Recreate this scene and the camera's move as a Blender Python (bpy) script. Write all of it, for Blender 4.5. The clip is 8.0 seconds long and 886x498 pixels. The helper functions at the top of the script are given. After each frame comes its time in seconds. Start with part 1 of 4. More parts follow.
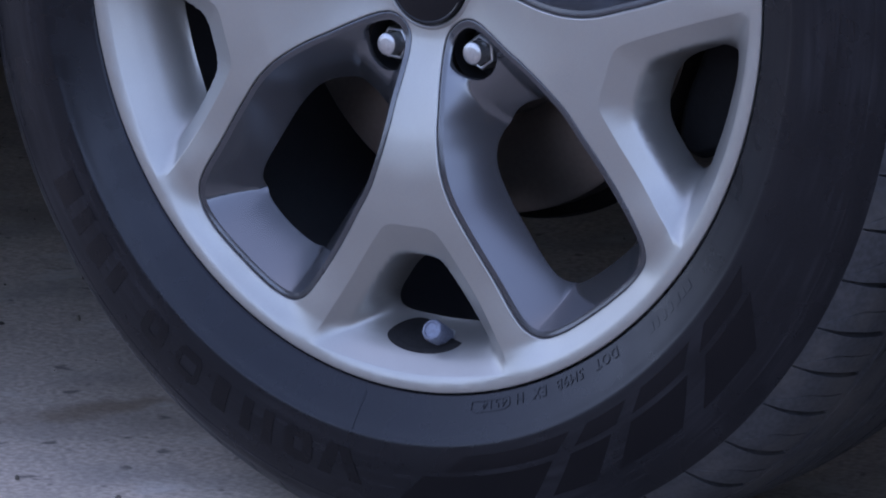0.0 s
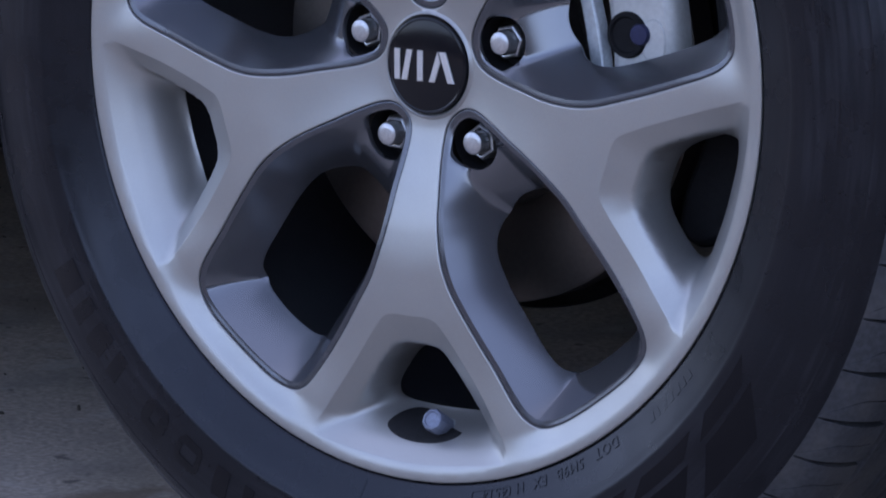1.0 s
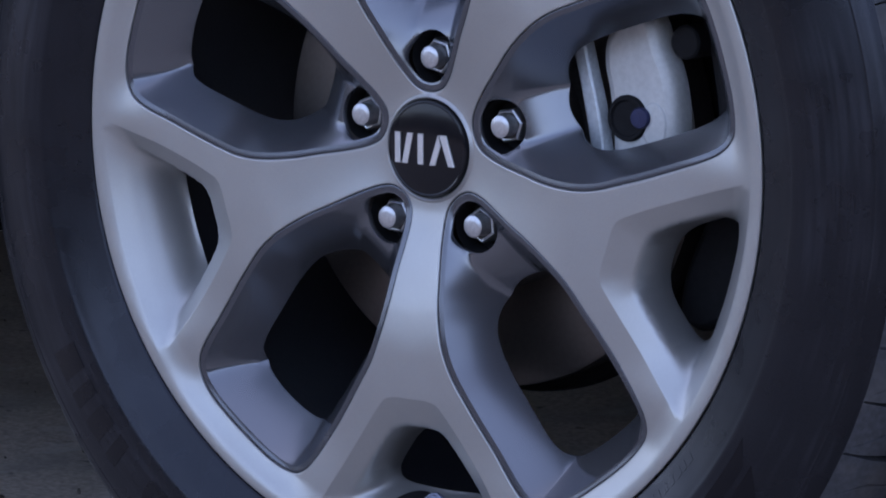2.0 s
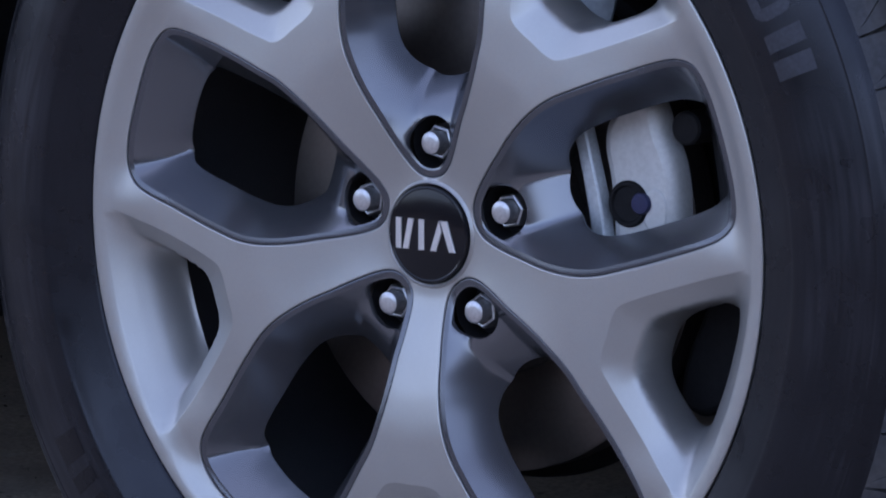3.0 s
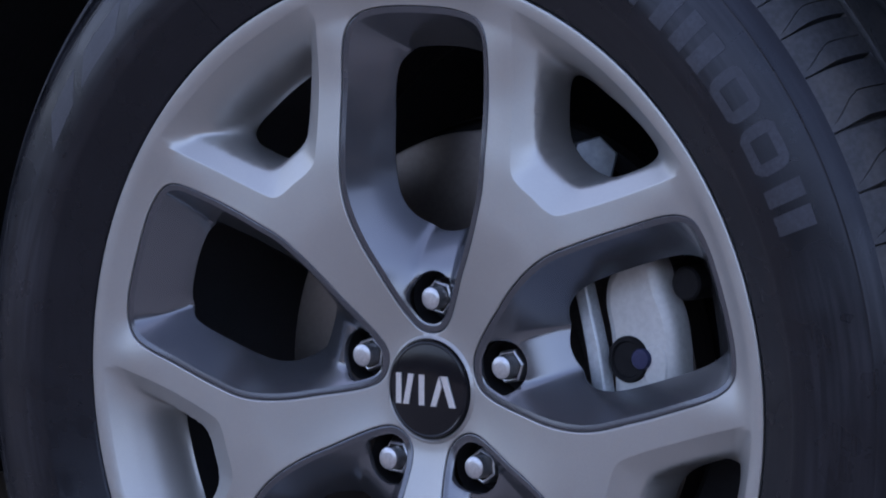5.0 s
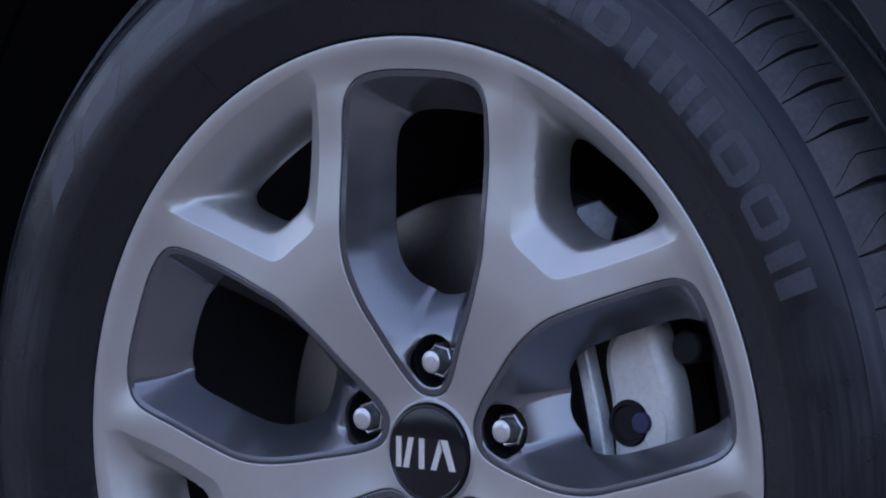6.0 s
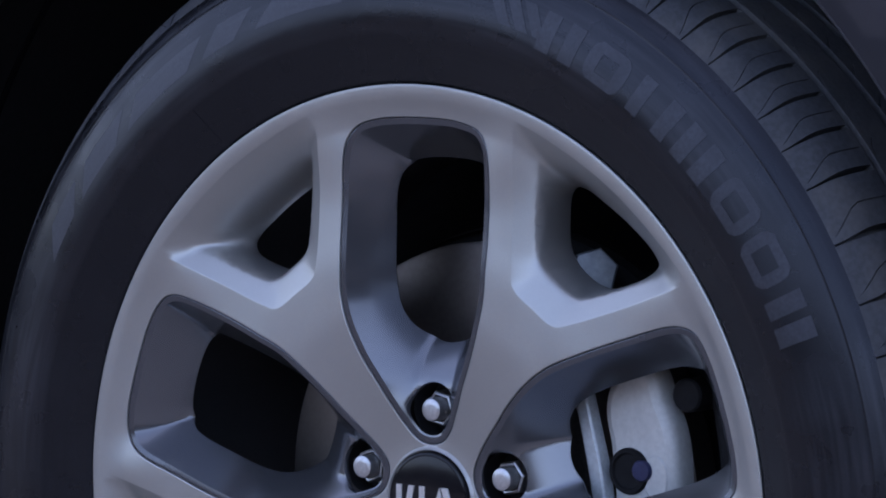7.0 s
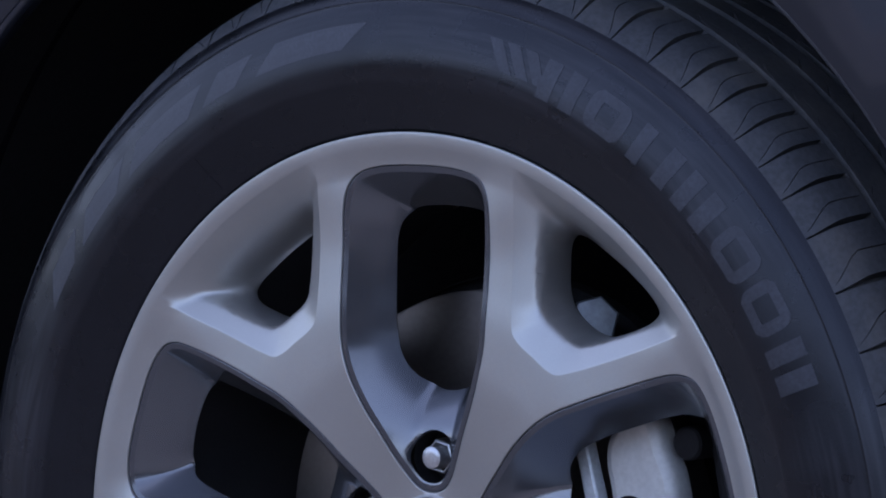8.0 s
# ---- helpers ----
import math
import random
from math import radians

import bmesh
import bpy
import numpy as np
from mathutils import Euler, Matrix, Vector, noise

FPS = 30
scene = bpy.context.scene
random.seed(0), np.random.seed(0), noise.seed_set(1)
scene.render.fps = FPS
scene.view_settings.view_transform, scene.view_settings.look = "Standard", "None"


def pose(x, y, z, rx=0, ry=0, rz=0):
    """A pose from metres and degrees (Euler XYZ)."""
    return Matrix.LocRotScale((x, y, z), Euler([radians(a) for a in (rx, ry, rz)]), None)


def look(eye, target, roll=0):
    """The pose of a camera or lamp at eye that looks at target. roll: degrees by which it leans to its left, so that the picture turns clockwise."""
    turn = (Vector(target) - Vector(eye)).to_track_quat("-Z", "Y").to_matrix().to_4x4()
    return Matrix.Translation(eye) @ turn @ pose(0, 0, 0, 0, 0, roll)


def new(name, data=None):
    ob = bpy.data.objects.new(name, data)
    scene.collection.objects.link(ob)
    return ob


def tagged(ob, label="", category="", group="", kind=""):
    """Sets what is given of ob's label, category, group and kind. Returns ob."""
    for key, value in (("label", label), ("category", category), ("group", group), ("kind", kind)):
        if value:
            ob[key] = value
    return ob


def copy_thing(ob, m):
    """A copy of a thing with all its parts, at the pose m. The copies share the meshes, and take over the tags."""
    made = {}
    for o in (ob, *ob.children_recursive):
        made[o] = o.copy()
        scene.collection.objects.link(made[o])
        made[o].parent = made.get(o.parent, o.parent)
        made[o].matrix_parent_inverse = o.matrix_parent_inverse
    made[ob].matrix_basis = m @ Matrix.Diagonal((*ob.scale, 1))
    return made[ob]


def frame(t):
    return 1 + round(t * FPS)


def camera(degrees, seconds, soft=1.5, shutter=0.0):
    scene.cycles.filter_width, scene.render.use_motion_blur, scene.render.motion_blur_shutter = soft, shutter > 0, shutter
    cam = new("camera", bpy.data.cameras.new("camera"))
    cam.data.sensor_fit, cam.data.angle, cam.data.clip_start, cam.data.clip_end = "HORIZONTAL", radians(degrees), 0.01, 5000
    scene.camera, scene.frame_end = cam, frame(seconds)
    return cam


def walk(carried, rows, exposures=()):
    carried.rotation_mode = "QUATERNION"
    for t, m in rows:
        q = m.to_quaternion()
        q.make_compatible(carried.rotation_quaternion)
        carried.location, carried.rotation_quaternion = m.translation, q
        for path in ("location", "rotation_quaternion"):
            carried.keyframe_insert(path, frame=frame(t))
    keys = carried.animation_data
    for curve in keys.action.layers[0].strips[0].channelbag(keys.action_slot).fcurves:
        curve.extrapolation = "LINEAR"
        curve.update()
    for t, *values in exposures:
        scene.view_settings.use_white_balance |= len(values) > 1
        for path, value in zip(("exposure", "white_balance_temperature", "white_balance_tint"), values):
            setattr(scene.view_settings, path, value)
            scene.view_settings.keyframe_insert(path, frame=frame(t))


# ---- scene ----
from mathutils.geometry import delaunay_2d_cdt

# The camera stands still on a tripod beside the wheel and tilts slowly upwards.
cam = camera(11.985, 8.0, soft=1.85, shutter=0.4)
AXLE = 0.360  # height of the wheel's centre
EYE = (1.5757, -2.0591, 0.6952)
TILTS = [
    (0.0, 36.9056, -11.0227, 0.0), (0.5, 36.9053, -10.4723, 0.0), (1.0, 36.9089, -9.8065, 0.0),
    (1.5, 36.9126, -9.2473, 0.0), (1.7, 36.9141, -9.0212, 0.0), (2.8, 36.9239, -7.7482, 0.0),
    (3.0, 36.9278, -7.5142, 0.0), (3.5, 36.9284, -6.9081, 0.0), (4.0, 36.9290, -6.3789, 0.0),
    (4.5, 36.9297, -5.8537, 0.0), (5.0, 36.9304, -5.4053, 0.0), (5.2, 36.9320, -5.2137, -0.01),
    (6.3, 36.9407, -4.3366, -0.065), (6.5, 36.9425, -4.2103, -0.075), (7.0, 36.9470, -3.8928, -0.1),
    (7.5, 36.9516, -3.5641, -0.125), (8.0, 36.9562, -3.2432, -0.15),
]
walk(cam, [(t, pose(*EYE, 90 + pitch, roll, yaw)) for t, yaw, pitch, roll in TILTS],
     exposures=[(0.0, 2.50, 6960, 22.0), (8.0, 2.33, 6960, 22.0)])

# ---- light: an added, unseen north wall blocks the sun; open sky lights the wheel ----
SUN_HEIGHT, SUN_TURN = 46.0, -12.0
world = bpy.data.worlds.new("sky")
scene.world = world
world.use_nodes = True
wn = world.node_tree
sky = wn.nodes.new("ShaderNodeTexSky")
sky.sky_type = "NISHITA"
sky.sun_disc = False
sky.sun_elevation = radians(SUN_HEIGHT)
sky.sun_rotation = radians(SUN_TURN)
sky.dust_density = 3.0
sky.air_density = 0.8
wn.links.new(sky.outputs[0], wn.nodes["Background"].inputs[0])
wn.nodes["Background"].inputs[1].default_value = 0.15
sun_data = bpy.data.lights.new("sun", "SUN")
sun_data.energy, sun_data.angle, sun_data.color = 2.5, radians(0.5), (1.0, 0.93, 0.84)
sun = new("sun", sun_data)
e, a = radians(SUN_HEIGHT), radians(SUN_TURN)
sun.matrix_world = look((0, 0, 0), (-math.sin(a) * math.cos(e), -math.cos(a) * math.cos(e), -math.sin(e)))


# ---- materials ----
def material(name, colour, rough, metal=0.0, grain=0.0, grain_size=900.0, stain=0.0, stain_size=25.0,
             bump=0.0, bump_size=1200.0, coat=0.0, rough_vary=0.0, stain_colour=None, specular=0.5, tint=None):
    m = bpy.data.materials.new(name)
    m.use_nodes = True
    nt = m.node_tree
    b = nt.nodes["Principled BSDF"]
    b.inputs["Base Color"].default_value = (*colour, 1)
    b.inputs["Roughness"].default_value = rough
    b.inputs["Metallic"].default_value = metal
    b.inputs["Specular IOR Level"].default_value = specular
    if tint:
        b.inputs["Specular Tint"].default_value = (*tint, 1)
    if coat:
        b.inputs["Coat Weight"].default_value = coat
        b.inputs["Coat Roughness"].default_value = 0.12
    co = nt.nodes.new("ShaderNodeTexCoord")

    def noise_tex(scale, detail=3.0):
        n = nt.nodes.new("ShaderNodeTexNoise")
        n.inputs["Scale"].default_value = scale
        n.inputs["Detail"].default_value = detail
        nt.links.new(co.outputs["Object"], n.inputs["Vector"])
        return n

    def ramp(src, lo, hi, a, c):
        r = nt.nodes.new("ShaderNodeMapRange")
        for i, val in zip((1, 2, 3, 4), (lo, hi, a, c)):
            r.inputs[i].default_value = val
        nt.links.new(src, r.inputs[0])
        return r.outputs[0]

    last = None
    if grain:
        n = noise_tex(grain_size, 2.0)
        mix = nt.nodes.new("ShaderNodeMix")
        mix.data_type = "RGBA"
        mix.inputs[6].default_value = (*[c * (1 - grain) for c in colour], 1)
        mix.inputs[7].default_value = (*[min(1, c * (1 + grain)) for c in colour], 1)
        nt.links.new(ramp(n.outputs[0], 0.35, 0.65, 0, 1), mix.inputs[0])
        last = mix.outputs[2]
    if stain:
        n = noise_tex(stain_size, 5.0)
        mix = nt.nodes.new("ShaderNodeMix")
        mix.data_type = "RGBA"
        if last:
            nt.links.new(last, mix.inputs[6])
        else:
            mix.inputs[6].default_value = (*colour, 1)
        mix.inputs[7].default_value = (*(stain_colour or [c * 0.5 for c in colour]), 1)
        nt.links.new(ramp(n.outputs[0], 0.45, 0.75, 0, stain), mix.inputs[0])
        last = mix.outputs[2]
    if last:
        nt.links.new(last, b.inputs["Base Color"])
    if rough_vary:
        n = noise_tex(stain_size * 1.7, 4.0)
        nt.links.new(ramp(n.outputs[0], 0.3, 0.7, rough - rough_vary, rough + rough_vary), b.inputs["Roughness"])
    if bump:
        n = noise_tex(bump_size, 3.0)
        bp = nt.nodes.new("ShaderNodeBump")
        bp.inputs["Strength"].default_value = 1.0
        bp.inputs["Distance"].default_value = bump
        nt.links.new(n.outputs[0], bp.inputs["Height"])
        nt.links.new(bp.outputs[0], b.inputs["Normal"])
    return m


SILVER = material("silver_paint", (0.376, 0.371, 0.356), 0.39, 0.72, grain=0.05, grain_size=2500, stain=0.10, stain_size=14,
                  rough_vary=0.04, bump=0.00002, bump_size=1500, coat=0.3)
GREY = material("dark_grey_paint", (0.161, 0.166, 0.180), 0.21, 0.80, grain=0.04, grain_size=2500, stain=0.06, stain_size=18,
                rough_vary=0.02, coat=0.25)
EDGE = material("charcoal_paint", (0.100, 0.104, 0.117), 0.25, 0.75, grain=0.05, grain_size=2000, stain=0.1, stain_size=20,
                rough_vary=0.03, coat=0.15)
RUBBER = material("tyre_rubber", (0.0048, 0.0052, 0.0066), 0.29, 0.0, grain=0.25, grain_size=700, stain=0.45, stain_size=22,
                  rough_vary=0.06, bump=0.00003, bump_size=900, stain_colour=(0.0076, 0.008, 0.0096), specular=0.35, tint=(0.86, 0.88, 1.0))
TREAD = material("tread_rubber", (0.046, 0.048, 0.054), 0.6, 0.0, grain=0.2, grain_size=300, stain=0.6, stain_size=30,
                 bump=0.0001, bump_size=500, stain_colour=(0.115, 0.105, 0.097))
SMOOTH_RUBBER = material("smooth_rubber", (0.003, 0.003, 0.004), 0.2, 0.0, grain=0.2, grain_size=700, stain=0.3, stain_size=40,
                         bump=0.00003, bump_size=900, stain_colour=(0.005, 0.005, 0.006), specular=0.28, tint=(0.86, 0.88, 1.0))
# Worn upper panels and letters; their lighter colour also holds the sky's reflection.
WORN_SKYLIT_RUBBER = material("worn_skylit_rubber", (0.016, 0.0165, 0.021), 0.43, 0.0, grain=0.3, grain_size=500, stain=0.5, stain_size=60,
                       bump=0.00008, bump_size=700, stain_colour=(0.009, 0.009, 0.0105), specular=0.56, tint=(0.86, 0.88, 1.0))
LETTER_RUBBER = material("scuffed_skylit_rubber", (0.0165, 0.017, 0.0212), 0.44, 0.0, grain=0.35, grain_size=420, stain=0.7, stain_size=48,
                         rough_vary=0.05, bump=0.00004, bump_size=700, stain_colour=(0.005, 0.005, 0.006), specular=0.54, tint=(0.86, 0.88, 1.0))
# Lower bars: the dark ground they mirror is put into the colour.
DARK_RUBBER = material("dark_raised_rubber", (0.0036, 0.0036, 0.0044), 0.25, 0.0, grain=0.3, grain_size=500, stain=0.5, stain_size=55,
                       rough_vary=0.05, bump=0.00002, bump_size=800, stain_colour=(0.012, 0.0095, 0.009), specular=0.31, tint=(0.86, 0.88, 1.0))
CHROME = material("plated_steel", (0.52, 0.52, 0.53), 0.38, 0.9, grain=0.1, grain_size=600, stain=0.2, stain_size=150,
                  rough_vary=0.08, bump=0.00008, bump_size=400)
BLACK = material("black_gloss", (0.006, 0.006, 0.008), 0.16, 0.0, rough_vary=0.03, stain=0.2, stain_size=60,
                 stain_colour=(0.011, 0.011, 0.013), specular=0.3)
VALVE = material("grey_valve_cap", (0.17, 0.19, 0.25), 0.42, 0.3, grain=0.1, grain_size=500, stain=0.3, stain_size=200)
BADGE = material("satin_badge_metal", (0.66, 0.65, 0.64), 0.38, 0.75, grain=0.05, stain=0.1, stain_size=90)
DISC = material("worn_steel", (0.18, 0.156, 0.142), 0.45, 0.95, grain=0.05, grain_size=300, stain=0.4, stain_size=12, rough_vary=0.03,
                stain_colour=(0.12, 0.094, 0.08))
IRON = material("coated_iron", (0.07, 0.063, 0.058), 0.55, 0.4, grain=0.2, grain_size=400, stain=0.5, stain_size=40,
                bump=0.0001, bump_size=600, stain_colour=(0.06, 0.045, 0.036))
CAST = material("cast_zinc", (0.56, 0.56, 0.54), 0.5, 0.2, grain=0.05, grain_size=300, stain=0.2, stain_size=45,
                bump=0.00015, bump_size=260)
STEEL = material("zinc_steel", (0.50, 0.54, 0.56), 0.45, 0.4, grain=0.08, grain_size=400, stain=0.25, stain_size=60,
                 bump=0.0001, bump_size=300)
BOLT = material("weathered_bolt", (0.14, 0.155, 0.17), 0.45, 0.6, grain=0.1, grain_size=300, stain=0.4, stain_size=90, bump=0.0001, bump_size=350,
                stain_colour=(0.26, 0.285, 0.30))
BLUED = material("blued_steel", (0.03, 0.035, 0.09), 0.4, 0.4, grain=0.1, grain_size=500, stain=0.3, stain_size=150)
BARREL = material("dark_barrel", (0.05, 0.05, 0.055), 0.5, 0.5, grain=0.1, stain=0.4, stain_size=25)
PLASTIC = material("black_plastic", (0.007, 0.007, 0.008), 0.75, 0.0, grain=0.2, grain_size=200, bump=0.0003, bump_size=400, specular=0.25)
SLATE = material("slate_paint", (0.018, 0.0212, 0.032), 0.35, 0.3, grain=0.05, stain=0.15, stain_size=3, coat=0.4)
# Paler than the black liner: daylight inside the arch is put into this colour.
LIT_INNER = material("lit_inner_plastic", (0.22, 0.22, 0.25), 0.75, 0.0, grain=0.04, grain_size=60, stain=0.3, stain_size=6)


def add_scuffs(mat, dust, amount):
    """Dusty rub marks that run round the sidewall in thin broken lines."""
    nt = mat.node_tree
    b = nt.nodes["Principled BSDF"]
    co = nt.nodes.new("ShaderNodeTexCoord")
    split = nt.nodes.new("ShaderNodeSeparateXYZ")
    nt.links.new(co.outputs["Object"], split.inputs[0])

    def calc(kind, a, c=None, factor=None):
        n = nt.nodes.new("ShaderNodeMath")
        n.operation = kind
        nt.links.new(a, n.inputs[0])
        if c is not None:
            nt.links.new(c, n.inputs[1])
        if factor is not None:
            n.inputs[1].default_value = factor
        return n.outputs[0]
    x, z = split.outputs[0], split.outputs[2]
    r = calc("SQRT", calc("ADD", calc("MULTIPLY", x, x), calc("MULTIPLY", z, z)))
    round_pos = nt.nodes.new("ShaderNodeCombineXYZ")
    nt.links.new(calc("MULTIPLY", r, factor=260.0), round_pos.inputs[0])
    nt.links.new(calc("MULTIPLY", calc("ARCTAN2", z, x), factor=5.0), round_pos.inputs[1])
    lines = nt.nodes.new("ShaderNodeTexNoise")
    lines.inputs["Scale"].default_value = 1.0
    lines.inputs["Detail"].default_value = 5.0
    nt.links.new(round_pos.outputs[0], lines.inputs["Vector"])
    cloud = nt.nodes.new("ShaderNodeTexNoise")
    cloud.inputs["Scale"].default_value = 9.0
    nt.links.new(co.outputs["Object"], cloud.inputs["Vector"])
    both = calc("MULTIPLY", lines.outputs[0], cloud.outputs[0])
    span = nt.nodes.new("ShaderNodeMapRange")
    for k, val in zip((1, 2, 3, 4), (0.22, 0.42, 0.0, amount)):
        span.inputs[k].default_value = val
    nt.links.new(both, span.inputs[0])
    # only the bulge of the sidewall gets rubbed
    bulge = nt.nodes.new("ShaderNodeMapRange")
    for k, val in zip((1, 2, 3, 4), (0.290, 0.304, 0.12, 1.0)):
        bulge.inputs[k].default_value = val
    nt.links.new(r, bulge.inputs[0])
    mix = nt.nodes.new("ShaderNodeMix")
    mix.data_type = "RGBA"
    nt.links.new(b.inputs["Base Color"].links[0].from_socket, mix.inputs[6])
    mix.inputs[7].default_value = (*dust, 1)
    nt.links.new(calc("MULTIPLY", span.outputs[0], bulge.outputs[0]), mix.inputs[0])
    nt.links.new(mix.outputs[2], b.inputs["Base Color"])


add_scuffs(RUBBER, (0.032, 0.032, 0.037), 0.55)
add_scuffs(WORN_SKYLIT_RUBBER, (0.034, 0.034, 0.039), 0.6)


# ---- mesh helpers; wheel coordinates are u (forward), w (up), n (outward) ----
def put(name, verts, faces, mat, parent=None, label="", sharp=30.0, smooth=True):
    me = bpy.data.meshes.new(name)
    me.from_pydata([tuple(map(float, p)) for p in verts], [], [tuple(map(int, f)) for f in faces])
    me.validate()
    me.materials.append(mat)
    if smooth:
        me.shade_smooth()
        me.set_sharp_from_angle(angle=radians(sharp))
    ob = new(name, me)
    if parent is not None:
        ob.parent = parent
    if label:
        tagged(ob, label=label)
    return ob


def part(name, bm, mat, parent, label="", sharp=30.0):
    me = bpy.data.meshes.new(name)
    bm.to_mesh(me)
    bm.free()
    me.materials.append(mat)
    me.shade_smooth()
    me.set_sharp_from_angle(angle=radians(sharp))
    ob = new(name, me)
    ob.parent = parent
    if label:
        tagged(ob, label=label)
    return ob


def uwn(u, w, n):
    return (u, -n, w)


def closed_curve(points, step):
    """A smooth closed line through the points, in even steps."""
    p = np.array(points, float)
    a, b, c, d = np.roll(p, 1, 0), p, np.roll(p, -1, 0), np.roll(p, -2, 0)
    out = []
    for i in range(len(p)):
        for t in np.linspace(0, 1, 24, endpoint=False):
            out.append(0.5 * (2 * b[i] + (c[i] - a[i]) * t + (2 * a[i] - 5 * b[i] + 4 * c[i] - d[i]) * t * t
                              + (3 * b[i] - a[i] - 3 * c[i] + d[i]) * t ** 3))
    out = np.array(out)
    seg = np.hypot(*(np.roll(out, -1, 0) - out).T)
    s = np.concatenate([[0], np.cumsum(seg)])
    n = max(12, int(round(s[-1] / step)))
    q = np.linspace(0, s[-1], n, endpoint=False)
    ring = np.vstack([out, out[:1]])
    return np.stack([np.interp(q, s, ring[:, k]) for k in (0, 1)], 1)


def mirrored(half):
    """A closed outline from its right half, listed from the inner end to the outer end."""
    right = [(u, w) for u, w in half]
    left = [(-u, w) for u, w in reversed(half) if abs(u) > 1e-9]
    return right + left


def turned(p, degrees):
    c, s = math.cos(radians(degrees)), math.sin(radians(degrees))
    p = np.asarray(p, float)
    return np.stack([p[:, 0] * c - p[:, 1] * s, p[:, 0] * s + p[:, 1] * c], 1)


def distance(p, poly):
    """Distances of points from a closed line."""
    a, b = poly, np.roll(poly, -1, 0)
    ab = b - a
    out = np.full(len(p), 9.0)
    for i in range(0, len(p), 2000):
        q = p[i:i + 2000, None]
        t = np.clip(((q - a) * ab).sum(2) / ((ab ** 2).sum(1) + 1e-15), 0, 1)
        d = q - (a + t[..., None] * ab)
        out[i:i + 2000] = np.sqrt((d ** 2).sum(2)).min(1)
    return out


def distance_open(p, line):
    """Distances of points from an open line."""
    a, ab = line[:-1], line[1:] - line[:-1]
    out = np.full(len(p), 9.0)
    for i in range(0, len(p), 2000):
        q = p[i:i + 2000, None]
        t = np.clip(((q - a) * ab).sum(2) / ((ab ** 2).sum(1) + 1e-15), 0, 1)
        d = q - (a + t[..., None] * ab)
        out[i:i + 2000] = np.sqrt((d ** 2).sum(2)).min(1)
    return out


def inside(p, poly):
    x, y = p[:, 0][:, None], p[:, 1][:, None]
    a, b = poly, np.roll(poly, -1, 0)
    cross = (a[:, 1] > y) != (b[:, 1] > y)
    with np.errstate(divide="ignore", invalid="ignore"):
        at = (b[:, 0] - a[:, 0]) * (y - a[:, 1]) / (b[:, 1] - a[:, 1]) + a[:, 0]
    return ((cross & (x < at)).sum(1) % 2) == 1


def inset(poly, d):
    """The closed line moved inwards by d (outwards: minus)."""
    nxt, prv = np.roll(poly, -1, 0), np.roll(poly, 1, 0)
    t = nxt - prv
    t /= np.hypot(t[:, 0], t[:, 1])[:, None] + 1e-15
    area = (poly[:, 0] * nxt[:, 1] - nxt[:, 0] * poly[:, 1]).sum()
    nrm = np.stack([-t[:, 1], t[:, 0]], 1) * (1 if area > 0 else -1)
    return poly + nrm * d


def field(outer, holes, creases, spacing, clearance=0.5):
    """Triangles over the region within outer and outside the holes, with the given lines as edges. Returns points and faces in the plane."""
    lines = [outer] + list(holes) + list(creases)
    pts, edges = [], []
    for ln in lines:
        k = len(pts)
        pts += [tuple(x) for x in ln]
        edges += [(k + i, k + (i + 1) % len(ln)) for i in range(len(ln))]
    lo, hi = outer.min(0), outer.max(0)
    g = []
    rows = int((hi[1] - lo[1]) / (spacing * 0.87)) + 1
    for j in range(rows):
        x = np.arange(lo[0] + (spacing / 2 if j % 2 else 0), hi[0], spacing)
        g.append(np.stack([x, np.full(len(x), lo[1] + j * spacing * 0.87)], 1))
    g = np.vstack(g)
    keep = inside(g, outer)
    for h in holes:
        keep &= ~inside(g, h)
    g = g[keep]
    near = np.full(len(g), 9.0)
    for ln in lines:
        near = np.minimum(near, distance(g, ln))
    pts += [tuple(x) for x in g[near > spacing * clearance]]
    v, _, f, *_ = delaunay_2d_cdt([Vector(x) for x in pts], edges, [], 0, 1e-7)
    v = np.array([(x[0], x[1]) for x in v])
    f = np.array([t for t in f if len(t) == 3])
    mid = v[f].mean(1)
    ok = inside(mid, outer)
    for h in holes:
        ok &= ~inside(mid, h)
    f = f[ok]
    a, b, c = v[f[:, 0]], v[f[:, 1]], v[f[:, 2]]
    area = (b[:, 0] - a[:, 0]) * (c[:, 1] - a[:, 1]) - (c[:, 0] - a[:, 0]) * (b[:, 1] - a[:, 1])
    f[area < 0] = f[area < 0][:, ::-1]
    return v, f[np.abs(area) > 1e-12]


def skirt(rings):
    """Walls between closed rings of equal counts, each a list of (u, w, n), seen from within."""
    verts, faces = [], []
    for r in rings:
        verts += r
    n = len(rings[0])
    for k in range(len(rings) - 1):
        for i in range(n):
            j = (i + 1) % n
            faces.append((k * n + i, k * n + j, (k + 1) * n + j, (k + 1) * n + i))
    return [uwn(*p) for p in verts], faces


def joined(*pieces):
    verts, faces = [], []
    for v, f in pieces:
        k = len(verts)
        verts += [tuple(p) for p in v]
        faces += [tuple(int(i) + k for i in t) for t in f]
    return verts, faces


